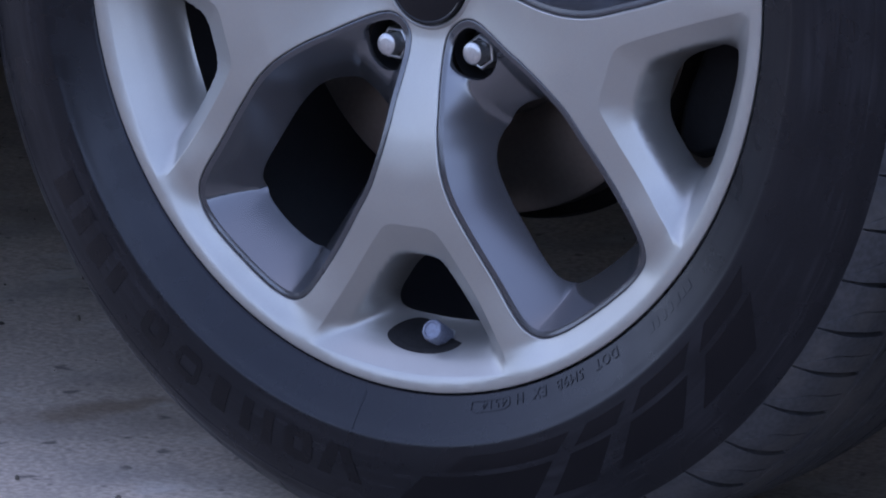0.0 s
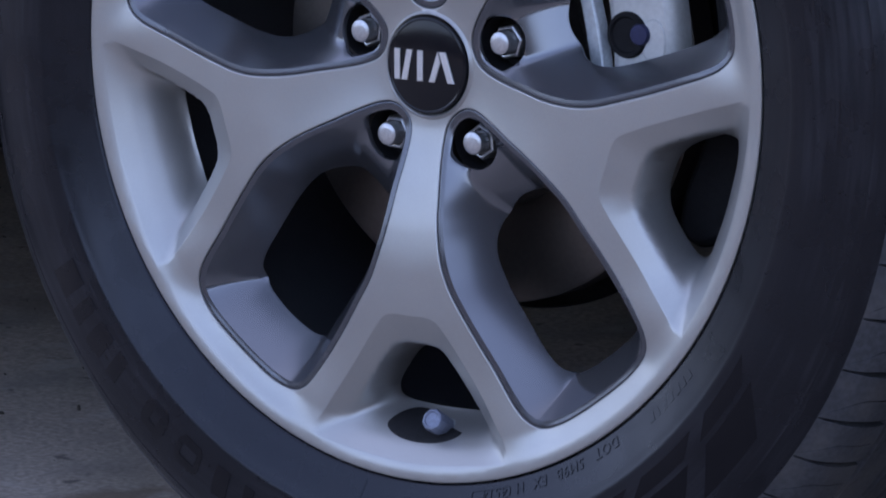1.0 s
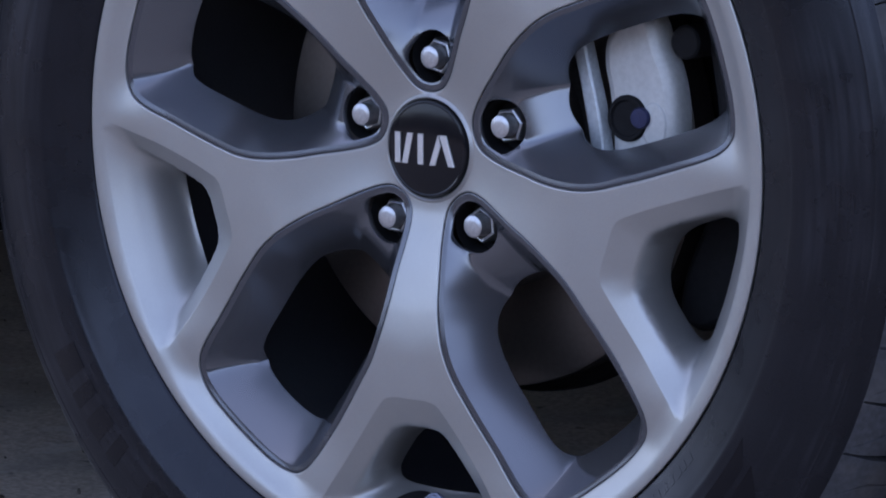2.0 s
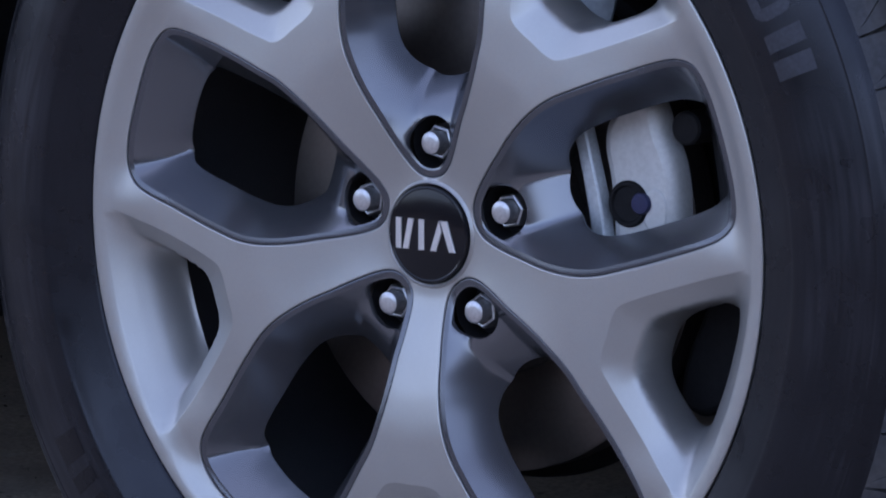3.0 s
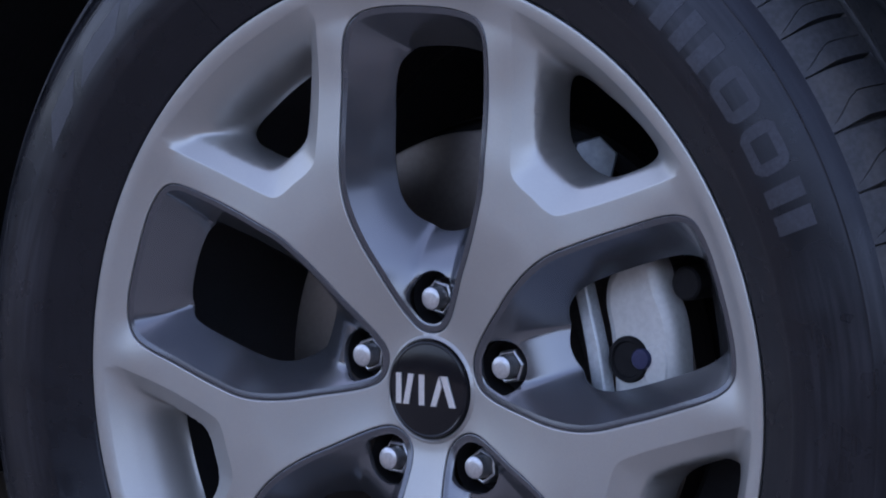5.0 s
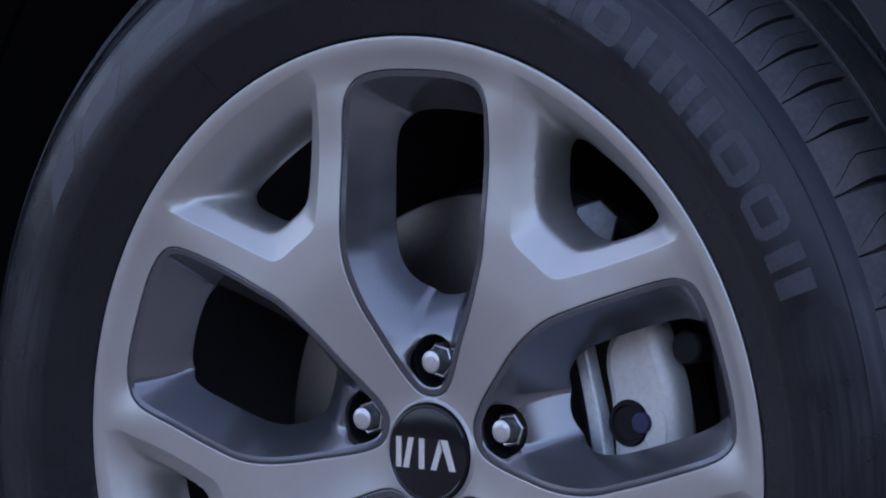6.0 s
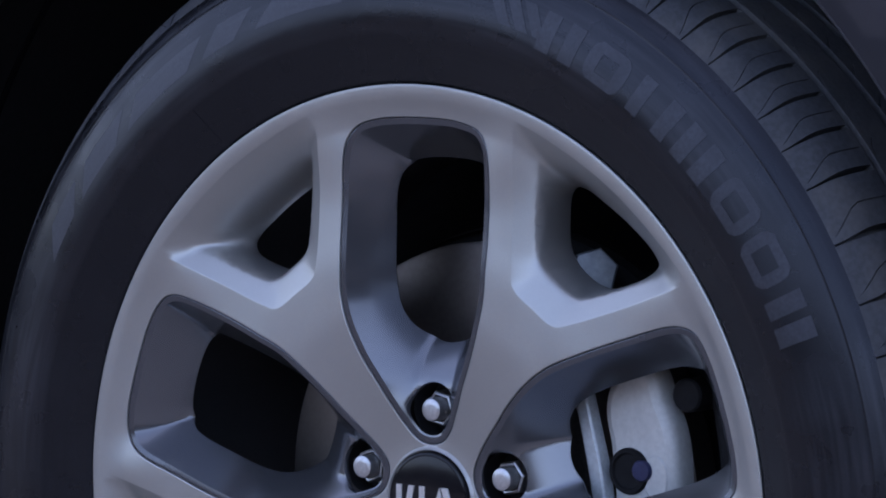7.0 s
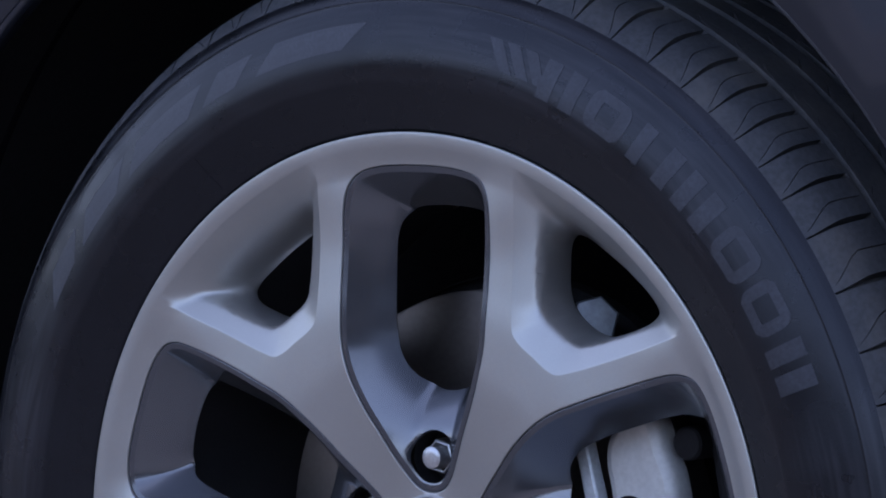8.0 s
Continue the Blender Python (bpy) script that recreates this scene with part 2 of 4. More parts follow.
def revolve(profile, segments=192, a0=0.0, a1=360.0):
    """A surface of revolution about the wheel's axle from (radius, outward) pairs."""
    full = abs(a1 - a0 - 360) < 1e-6
    n = segments if full else segments + 1
    verts, faces = [], []
    for r, z in profile:
        for i in range(n):
            t = radians(a0 + (a1 - a0) * i / segments)
            verts.append(uwn(r * math.cos(t), r * math.sin(t), z))
    for k in range(len(profile) - 1):
        for i in range(segments):
            j = (i + 1) % n
            faces.append((k * n + i, k * n + j, (k + 1) * n + j, (k + 1) * n + i))
    return verts, faces


def spline(xs, ys):
    """A smooth curve through the pairs, flat-tangent free (cubic Hermite)."""
    xs, ys = np.array(xs, float), np.array(ys, float)
    d = np.diff(ys) / np.diff(xs)
    m = np.concatenate([[d[0]], (d[:-1] + d[1:]) / 2, [d[-1]]])
    m[1:-1][d[:-1] * d[1:] < 0] = 0

    def at(x):
        x = np.clip(np.asarray(x, float), xs[0], xs[-1])
        i = np.clip(np.searchsorted(xs, x) - 1, 0, len(xs) - 2)
        h = xs[i + 1] - xs[i]
        t = (x - xs[i]) / h
        return ((2 * t ** 3 - 3 * t ** 2 + 1) * ys[i] + (t ** 3 - 2 * t ** 2 + t) * h * m[i]
                + (-2 * t ** 3 + 3 * t ** 2) * ys[i + 1] + (t ** 3 - t ** 2) * h * m[i + 1])
    return at


def ease(t):
    t = np.clip(t, 0, 1)
    return t * t * (3 - 2 * t)


MM = 0.001

# ---- ground ----
GROUND = material("worn_concrete", (0.44, 0.366, 0.308), 0.88, 0.0, grain=0.22, grain_size=190, stain=0.65, stain_size=9,
                  bump=0.0007, bump_size=120, stain_colour=(0.23, 0.215, 0.20))


def add_stains(mat):
    """Brown oil-like stains of uneven outline and dark pits, over the concrete's own colour."""
    nt = mat.node_tree
    b = nt.nodes["Principled BSDF"]
    co = nt.nodes.new("ShaderNodeTexCoord")
    base = b.inputs["Base Color"].links[0].from_socket
    for size, detail, lo, hi, amount, colour in ((2.3, 6, 0.56, 0.72, 0.4, (0.17, 0.12, 0.08, 1)), (38.0, 2, 0.66, 0.72, 0.7, (0.07, 0.065, 0.06, 1)),
                                                 (11.0, 4, 0.60, 0.70, 0.5, (0.55, 0.52, 0.49, 1))):
        n = nt.nodes.new("ShaderNodeTexNoise")
        n.inputs["Scale"].default_value, n.inputs["Detail"].default_value = size, detail
        nt.links.new(co.outputs["Object"], n.inputs["Vector"])
        r = nt.nodes.new("ShaderNodeMapRange")
        for i, val in zip((1, 2, 3, 4), (lo, hi, 0.0, amount)):
            r.inputs[i].default_value = val
        nt.links.new(n.outputs[0], r.inputs[0])
        m = nt.nodes.new("ShaderNodeMix")
        m.data_type = "RGBA"
        nt.links.new(r.outputs[0], m.inputs[0])
        nt.links.new(base, m.inputs[6])
        m.inputs[7].default_value = colour
        base = m.outputs[2]
    # one brown stain beside the tyre
    mp = nt.nodes.new("ShaderNodeMapping")
    mp.vector_type = "TEXTURE"
    mp.inputs["Location"].default_value = (-0.407, 0.155, 0)
    mp.inputs["Rotation"].default_value = (0, 0, radians(72))
    mp.inputs["Scale"].default_value = (0.085, 0.03, 0.05)
    nt.links.new(co.outputs["Object"], mp.inputs["Vector"])
    ln = nt.nodes.new("ShaderNodeVectorMath")
    ln.operation = "LENGTH"
    nt.links.new(mp.outputs[0], ln.inputs[0])
    n = nt.nodes.new("ShaderNodeTexNoise")
    n.inputs["Scale"].default_value, n.inputs["Detail"].default_value = 30.0, 4.0
    nt.links.new(co.outputs["Object"], n.inputs["Vector"])
    add = nt.nodes.new("ShaderNodeMath")
    add.operation = "MULTIPLY_ADD"
    add.inputs[1].default_value = 1.6
    nt.links.new(n.outputs[0], add.inputs[0])
    nt.links.new(ln.outputs["Value"], add.inputs[2])
    r = nt.nodes.new("ShaderNodeMapRange")
    for i, val in zip((1, 2, 3, 4), (1.2, 1.75, 0.75, 0.0)):
        r.inputs[i].default_value = val
    nt.links.new(add.outputs[0], r.inputs[0])
    m = nt.nodes.new("ShaderNodeMix")
    m.data_type = "RGBA"
    nt.links.new(r.outputs[0], m.inputs[0])
    nt.links.new(base, m.inputs[6])
    m.inputs[7].default_value = (0.20, 0.145, 0.10, 1)
    nt.links.new(m.outputs[2], b.inputs["Base Color"])


add_stains(GROUND)


def make_ground():
    bm = bmesh.new()
    bmesh.ops.create_grid(bm, x_segments=60, y_segments=60, size=1.0)
    for p in bm.verts:
        x, y = p.co.x, p.co.y
        p.co.x, p.co.y = math.copysign(abs(x) ** 5 * 600 + abs(x) * 3, x), math.copysign(abs(y) ** 5 * 600 + abs(y) * 3, y)
        near = max(0.0, 1 - p.co.length / 8)
        p.co.z = 0.0 if p.co.length < 0.5 else near * 0.004 * noise.noise(Vector((p.co.x * 2, p.co.y * 2, 0))) - 0.001
    me = bpy.data.meshes.new("ground")
    bm.to_mesh(me)
    bm.free()
    me.materials.append(GROUND)
    me.shade_smooth()
    return tagged(new("ground", me), "worn grey concrete ground with stains and grit", "ground", kind="structure")


make_ground()


def make_grit():
    """Loose grains and dry crumbs that lie on the concrete round the tyre."""
    rng = random.Random(7)
    bm = bmesh.new()
    for _ in range(260):
        x, y = rng.uniform(-1.6, 0.5), rng.uniform(-0.35, 1.3)
        size = rng.choice((0.0007, 0.001, 0.0014, 0.0022))
        m = Matrix.Translation((x, y, size * 0.3)) @ Euler((rng.random() * 6, rng.random() * 6, rng.random() * 6)).to_matrix().to_4x4() @ Matrix.Diagonal((1.6, 1.1, 0.7, 1))
        bmesh.ops.create_icosphere(bm, subdivisions=1, radius=size, matrix=m)
    me = bpy.data.meshes.new("grit")
    bm.to_mesh(me)
    bm.free()
    me.materials.append(GRIT)
    tagged(new("grit", me), "loose dark grit and crumbs scattered on concrete", "grit", kind="stuff")


GRIT = material("dark_grit", (0.10, 0.085, 0.07), 0.9, 0.0, grain=0.3, grain_size=80)
make_grit()

PLASTER = material("dark_brick", (0.045, 0.043, 0.040), 0.9, 0.0, grain=0.1, grain_size=30, stain=0.4, stain_size=1.2, bump=0.003, bump_size=25)


def make_wall(name, x0, x1, y0, y1, height):
    bm = bmesh.new()
    bmesh.ops.create_cube(bm, size=1.0)
    for p in bm.verts:
        p.co = Vector(((x0 + x1) / 2 + p.co.x * (x1 - x0), (y0 + y1) / 2 + p.co.y * (y1 - y0), (p.co.z + 0.5) * height - 0.02))
    me = bpy.data.meshes.new(name)
    bm.to_mesh(me)
    bm.free()
    me.materials.append(PLASTER)
    tagged(new(name, me), "plain dark unseen wall added to hold back sun and sky", "wall", kind="structure")


# Added walls out of view: north blocks the sun, the others cut low sky.
make_wall("unseen_wall_east", 14.0, 14.4, -9.0, 3.6, 4.8)
make_wall("unseen_wall_north", -30.0, 30.0, 3.6, 4.0, 15.0)
make_wall("unseen_wall_west", -14.4, -14.0, -9.0, 3.6, 2.0)
make_wall("unseen_wall_south", -14.0, 14.0, -9.4, -9.0, 2.0)

# ---- wheel: outlines of one fifth, pointing up ----
POCKET = closed_curve([(u * MM, w * MM) for u, w in mirrored(
    [(0, 34.5), (10, 37), (18, 45), (26, 58), (34, 73), (42, 87.5), (49, 103), (54, 118), (56.5, 131), (57.3, 146),
     (58.0, 166), (58.0, 190), (57.6, 209), (55.8, 221.5), (51, 230.5), (43, 235.8), (29, 239.2), (13, 240.4), (0, 240.6)])], 2.0 * MM)
HOLE = closed_curve([(u * MM, w * MM) for u, w in mirrored(
    [(0, 98), (14, 101), (24.5, 109), (31.5, 122), (34.6, 140), (35.2, 170), (34.6, 194), (31.4, 206), (23, 212), (0, 214)])], 2.2 * MM)
FORK_FACE_POINTS = [(0, 156), (13, 156), (20, 158), (27.5, 166), (49.5, 195.5), (68, 222.5), (75.8, 235), (76.2, 239.5), (69, 242), (36, 247.5), (0, 250)]
FORK_EDGE_POINTS = [(0, 176), (11, 176.2), (17.8, 178.6), (23.2, 184.2), (38.5, 204), (53, 222.5), (58.5, 229.5), (59, 233), (54, 235.5), (29, 239), (0, 240.5)]
FORK_HOLE_POINTS = [(0, 179), (9.5, 179.8), (18.3, 183.2), (25, 188.8), (32.4, 198), (38.2, 206.3), (40.2, 211.5), (39, 216.6), (32, 219.6), (15, 221), (0, 221.5)]


def stepped(points, per=7):
    """A smooth closed line with the same number of steps between every two points."""
    p = np.array(mirrored(points), float) * 0.001
    a, b, c, d = np.roll(p, 1, 0), p, np.roll(p, -1, 0), np.roll(p, -2, 0)
    out = []
    for i in range(len(p)):
        for t in np.linspace(0, 1, per, endpoint=False):
            # chord-length tangents keep uneven steps from overshooting
            l0, l1, l2 = (max(1e-6, math.dist(x, y)) ** 0.5 for x, y in ((a[i], b[i]), (b[i], c[i]), (c[i], d[i])))
            m1 = l1 * ((b[i] - a[i]) / l0 - (c[i] - a[i]) / (l0 + l1) + (c[i] - b[i]) / l1)
            m2 = l1 * ((c[i] - b[i]) / l1 - (d[i] - b[i]) / (l1 + l2) + (d[i] - c[i]) / l2)
            out.append((2 * t ** 3 - 3 * t * t + 1) * b[i] + (t ** 3 - 2 * t * t + t) * m1 + (3 * t * t - 2 * t ** 3) * c[i] + (t ** 3 - t * t) * m2)
    return np.array(out)


FORK_FACE, FORK_EDGE, FORK_HOLE = stepped(FORK_FACE_POINTS), stepped(FORK_EDGE_POINTS), stepped(FORK_HOLE_POINTS)
CAP_R, LIP_R = 31.4 * MM, 260.3 * MM
face_n = spline([x * MM for x in (30, 32.4, 34.2, 39, 48, 62, 80, 105, 130, 155, 180, 210, 236, 242, 247, 251, 253, 254.5, 257, 258.8, 259.8, 260.3)],
                [x * MM for x in (-26.5, -22.9, -24.6, -24.2, -22, -17.5, -12, -6, -3, -3.6, -6.0, -8.2, -8.9, -7.3, -4.9, -2.6, -1.55, -1.1, -0.9, -0.88, -1.0, -1.35)])


def face_at(p):
    """The height of the silver face: a dish, with ridges where the spoke arms run out to the lip."""
    p = np.atleast_2d(np.asarray(p, float))
    r = np.hypot(p[:, 0], p[:, 1])
    a = (np.degrees(np.arctan2(p[:, 1], p[:, 0])) - 90 + 36) % 72 - 36
    off = np.abs(np.abs(a) - 17.4)
    ridge = ease(1 - off / 7.0)
    reach = ease((r - 0.190) / 0.045) * ease((0.2565 - r) / 0.020)
    return face_n(r) + 3.4 * MM * ridge * reach


def circle(r, n):
    t = np.arange(n) * 2 * math.pi / n
    return np.stack([r * np.cos(t), r * np.sin(t)], 1)


def fork_n(p):
    """The hollow between the two arms of a spoke: broad chamfers and steep walls along the arms, a soft bowl behind the lip."""
    p = np.asarray(p, float)
    ring = np.arange(len(FORK_FACE))
    near_hub = np.minimum(ring, len(ring) - ring) / 7 <= 6.0
    order = np.roll(ring, -np.argmax(~near_hub & np.roll(near_hub, 1)))
    arm = np.array([i for i in order if near_hub[i]])
    back = np.array([i for i in ring if np.minimum(i, len(ring) - i) / 7 >= 7.0])

    def prolonged(line):
        return np.vstack([line[0] + 6 * (line[0] - line[7]), line, line[-1] + 6 * (line[-1] - line[-8])])
    edge = prolonged(FORK_EDGE[arm])
    to_arm, to_back = distance_open(p, prolonged(FORK_FACE[arm])), distance_open(p, FORK_FACE[back])
    to_edge, to_hole = distance_open(p, edge), distance(p, FORK_HOLE)
    x = np.where(inside(p, edge), to_edge, -to_edge)
    past = 0.5 * (x + np.sqrt(x * x + (0.7 * MM) ** 2))
    chamfer = np.where(x > 0, 1.0, to_arm / (to_arm + to_edge + 1e-9))
    by_arm = 7.2 * MM * chamfer + 31 * MM * past / (past + to_hole + 1e-9)
    t = to_back / (to_back + to_hole + 1e-9)
    by_back = 46 * MM * (0.27 * t + 0.73 * t ** 3.0)
    # the lower of the two drops, with a rounded valley between them
    k = 5.0 * MM
    h = np.clip(0.5 + 0.5 * (by_arm - by_back) / k, 0, 1)
    drop = by_arm * (1 - h) + by_back * h - k * h * (1 - h)
    drop = drop * ease(np.minimum(to_arm, to_back) / (1.5 * MM)) + np.minimum(by_arm, by_back) * (1 - ease(np.minimum(to_arm, to_back) / (1.5 * MM)))
    local = turned(p, 36)
    return face_at(local) - np.maximum(drop, 0)


def weld(ob, sharp):
    """Joins the touching edges of a mesh, turns its faces one way and shades it smooth up to an angle."""
    bm = bmesh.new()
    bm.from_mesh(ob.data)
    bmesh.ops.remove_doubles(bm, verts=bm.verts, dist=0.00002)
    bmesh.ops.recalc_face_normals(bm, faces=bm.faces)
    bm.to_mesh(ob.data)
    bm.free()
    ob.data.shade_smooth()
    ob.data.set_sharp_from_angle(angle=radians(sharp))


def make_rim(wheel):
    """The silver five-spoke face with its forks, lip and barrel: one casting."""
    pockets = [turned(POCKET, 72 * k) for k in range(5)]
    forks = [turned(FORK_FACE, 36 + 72 * k) for k in range(5)]
    rim_edge = circle(257 * MM, 420)
    hub = circle(34.2 * MM, 96)
    borders = [inset(p, -1.5 * MM) for p in pockets + forks]
    v, f = field(rim_edge, [hub] + borders, [], 3.0 * MM, 0.6)
    n = face_at(v)
    pieces = [([uwn(a, b, c) for (a, b), c in zip(v, n)], f)]
    # even rings of faces along every edge
    for rings in ([pockets[i], inset(pockets[i], -0.5 * MM), borders[i]] for i in range(5)):
        pieces.append(skirt([[(x, y, z) for (x, y), z in zip(q, face_at(q))] for q in rings]))
    for i in range(5):
        pieces.append(skirt([[(x, y, z) for (x, y), z in zip(q, face_at(q))] for q in (forks[i], inset(forks[i], -0.5 * MM), borders[5 + i])]))
    for radii, count in (((257, 258.2, 259.2, 259.8, 260.1, 260.3), 420), ((31.4, 31.9, 32.4, 33.3, 34.2), 96)):
        pieces.append(skirt([[(x, y, z) for (x, y), z in zip(circle(r * MM, count), face_at(circle(r * MM, count)))] for r in radii]))
    for k in range(5):
        # the edge of the face turns down into the joint round the dark pocket
        p = pockets[k]
        z = face_at(p)
        turn = [(0.8 * MM * math.sin(radians(q)), 0.8 * MM * (1 - math.cos(radians(q)))) for q in (0, 20, 40, 60, 80)] + [(0.85 * MM, 7 * MM)]
        pieces.append(skirt([[(a, b, c - drop) for (a, b), c in zip(inset(p, side), z)] for side, drop in turn]))
    rings = [FORK_FACE, inset(FORK_FACE, 0.5 * MM), inset(FORK_FACE, 1.2 * MM)]
    brink = inset(FORK_HOLE, -1.0 * MM)
    v, f = field(rings[-1], [brink], [FORK_EDGE], 1.5 * MM, 0.6)
    fork = [([uwn(x, y, z) for (x, y), z in zip(v, fork_n(v))], f)]
    fork.append(skirt([[(x, y, z) for (x, y), z in zip(q, fork_n(q))] for q in rings]))
    deep = fork_n(FORK_HOLE)
    fork.append(skirt([[(x, y, z) for (x, y), z in zip(brink, fork_n(brink))], [(x, y, z) for (x, y), z in zip(FORK_HOLE, deep)],
                       [(x, y, z - 1.0 * MM) for (x, y), z in zip(inset(FORK_HOLE, -0.3 * MM), deep)],
                       [(x, y, z - 4.0 * MM) for (x, y), z in zip(inset(FORK_HOLE, -4.5 * MM), deep)]]))
    fork = joined(*fork)
    for k in range(5):
        c, s = math.cos(radians(36 + 72 * k)), math.sin(radians(36 + 72 * k))
        pieces.append(([(x * c - z * s, y, x * s + z * c) for x, y, z in fork[0]], fork[1]))
    pieces.append(revolve([(LIP_R, -1.35 * MM), (260.4 * MM, -3.4 * MM), (259.5 * MM, -8 * MM), (252 * MM, -14 * MM)], 420))
    # the recess behind the centre cap
    pieces.append(revolve([(28 * MM, -34 * MM), (CAP_R - 1 * MM, -27.0 * MM), (CAP_R, -25.5 * MM)], 96))
    verts, faces = joined(*pieces)
    rim = put("rim", verts, faces, SILVER, wheel, "satin silver painted alloy rim with five forked spokes", smooth=False)
    weld(rim, 42)
    return rim


def make_insert(rim, k, mesh=None):
    """A dark pocket between two spokes, with the round well of its wheel nut."""
    if mesh is None:
        band = inset(POCKET, 5.3 * MM)
        well = circle(17.2 * MM, 48) + np.array((0, 57.15 * MM))
        low_band, lip = inset(band, 1.2 * MM), inset(HOLE, -1.4 * MM)
        v, f = field(low_band, [lip, well], [], 2.0 * MM, 0.6)

        def floor_n(p):
            """Steep walls fall from the band; near the hub they meet a ledge round the nut, which drops away to the opening."""
            db = distance(p, band)
            edge_n = face_at(p) - 0.8 * MM
            start = edge_n - 0.5 * MM
            wall = start - db * (35.5 * MM + start) / (18 * MM)
            ledge = -27.6 * MM - 15.5 * MM * np.maximum(0, (p[:, 1] - 71 * MM) / (26 * MM)) ** 1.5
            h = np.clip(0.5 + 0.5 * (wall - ledge) / (3.2 * MM), 0, 1)
            n_in = ledge + (wall - ledge) * h + 3.2 * MM * h * (1 - h)
            return np.where(db < 1e-5, start, n_in)

        n = floor_n(v)
        pieces = [([uwn(a, b, c) for (a, b), c in zip(v, n)], f)]
        for rings in ([band, inset(band, 0.4 * MM), low_band], [lip, inset(HOLE, -0.7 * MM), HOLE]):
            pieces.append(skirt([[(a, b, c) for (a, b), c in zip(q, floor_n(q))] for q in rings]))
        wn_ = floor_n(well)
        pieces.append(skirt([[(a, b, c) for (a, b), c in zip(well, wn_)], [(a, b, c - 0.5 * MM) for (a, b), c in zip(inset(well, 0.25 * MM), wn_)], [(a, b, c - 4 * MM) for (a, b), c in zip(inset(well, 0.3 * MM), wn_)]]))
        pieces.append(skirt([[(a, b, c) for (a, b), c in zip(HOLE, floor_n(HOLE))], [(a, b, c - 1.2 * MM) for (a, b), c in zip(inset(HOLE, -0.3 * MM), floor_n(HOLE))],
                             [(a, b, c - 6 * MM) for (a, b), c in zip(inset(HOLE, -5.5 * MM), floor_n(HOLE))]]))
        verts, faces = joined(*pieces)
        ob = put("pocket_insert", verts, faces, GREY, rim, "dark grey painted recess between two spokes", smooth=False)
        weld(ob, 40)
    else:
        ob = new("pocket_insert", mesh)
        ob.parent = rim
        tagged(ob, label="dark grey painted recess between two spokes")
    ob.matrix_basis = pose(0, 0, 0, 0, -72 * k, 0)
    return ob


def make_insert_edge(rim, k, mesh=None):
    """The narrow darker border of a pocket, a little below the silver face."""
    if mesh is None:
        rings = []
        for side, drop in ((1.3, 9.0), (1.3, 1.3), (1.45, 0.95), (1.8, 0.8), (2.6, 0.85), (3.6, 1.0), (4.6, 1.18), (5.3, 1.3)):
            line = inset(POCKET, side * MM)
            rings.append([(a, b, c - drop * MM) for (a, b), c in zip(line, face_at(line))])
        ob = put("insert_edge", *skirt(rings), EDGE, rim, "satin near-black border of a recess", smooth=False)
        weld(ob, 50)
    else:
        ob = new("insert_edge", mesh)
        ob.parent = rim
        tagged(ob, label="satin near-black border of a recess")
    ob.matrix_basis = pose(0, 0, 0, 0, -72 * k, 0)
    return ob


def prism(profile, sides, turn=0.0):
    """A many-sided turned solid about the n axis from (radius, n) pairs, closed at its outer end."""
    verts, faces = [], []
    for r, z in profile:
        for i in range(sides):
            t = radians(turn + 360 * i / sides)
            verts.append(uwn(r * math.cos(t), r * math.sin(t), z))
    for k in range(len(profile) - 1):
        for i in range(sides):
            j = (i + 1) % sides
            faces.append((k * sides + i, k * sides + j, (k + 1) * sides + j, (k + 1) * sides + i))
    last = (len(profile) - 1) * sides
    faces.append(tuple(last + i for i in range(sides)))
    return verts, faces


def make_nuts(wheel):
    first = None
    turns = [12, 40, 3, 25, 50]
    for k in range(5):
        c = turned([(0, 57.15 * MM)], 72 * k)[0]
        if first is None:
            v, f = prism([(11.4 * MM, -52 * MM), (11.4 * MM, -34.4 * MM), (10.9 * MM, -33.0 * MM), (10.0 * MM, -32.4 * MM), (9.3 * MM, -32.6 * MM), (9.0 * MM, -34 * MM), (8.9 * MM, -41 * MM)], 6)
            nut = put("wheel_nut", v, f, CHROME, wheel, "plated hexagonal wheel nut", sharp=25)
            v, f = prism([(7.3 * MM, -37 * MM), (7.4 * MM, -25.8 * MM), (6.9 * MM, -24.3 * MM), (5.6 * MM, -23.5 * MM), (3.0 * MM, -23.2 * MM)], 18)
            stud = put("stud", v, f, CHROME, nut, "protruding bright stud end", sharp=35)
            v, f = revolve([(17.05 * MM, -29.6 * MM), (17.05 * MM, -33 * MM), (17.0 * MM, -47 * MM), (3 * MM, -48 * MM)], 40)
            well = put("nut_well", v, f, PLASTIC, nut, "dark round well", sharp=40)
            first = nut
        else:
            nut = copy_thing(first, Matrix.Identity(4))
        nut.matrix_basis = pose(c[0], 0, c[1], 0, turns[k], 0)


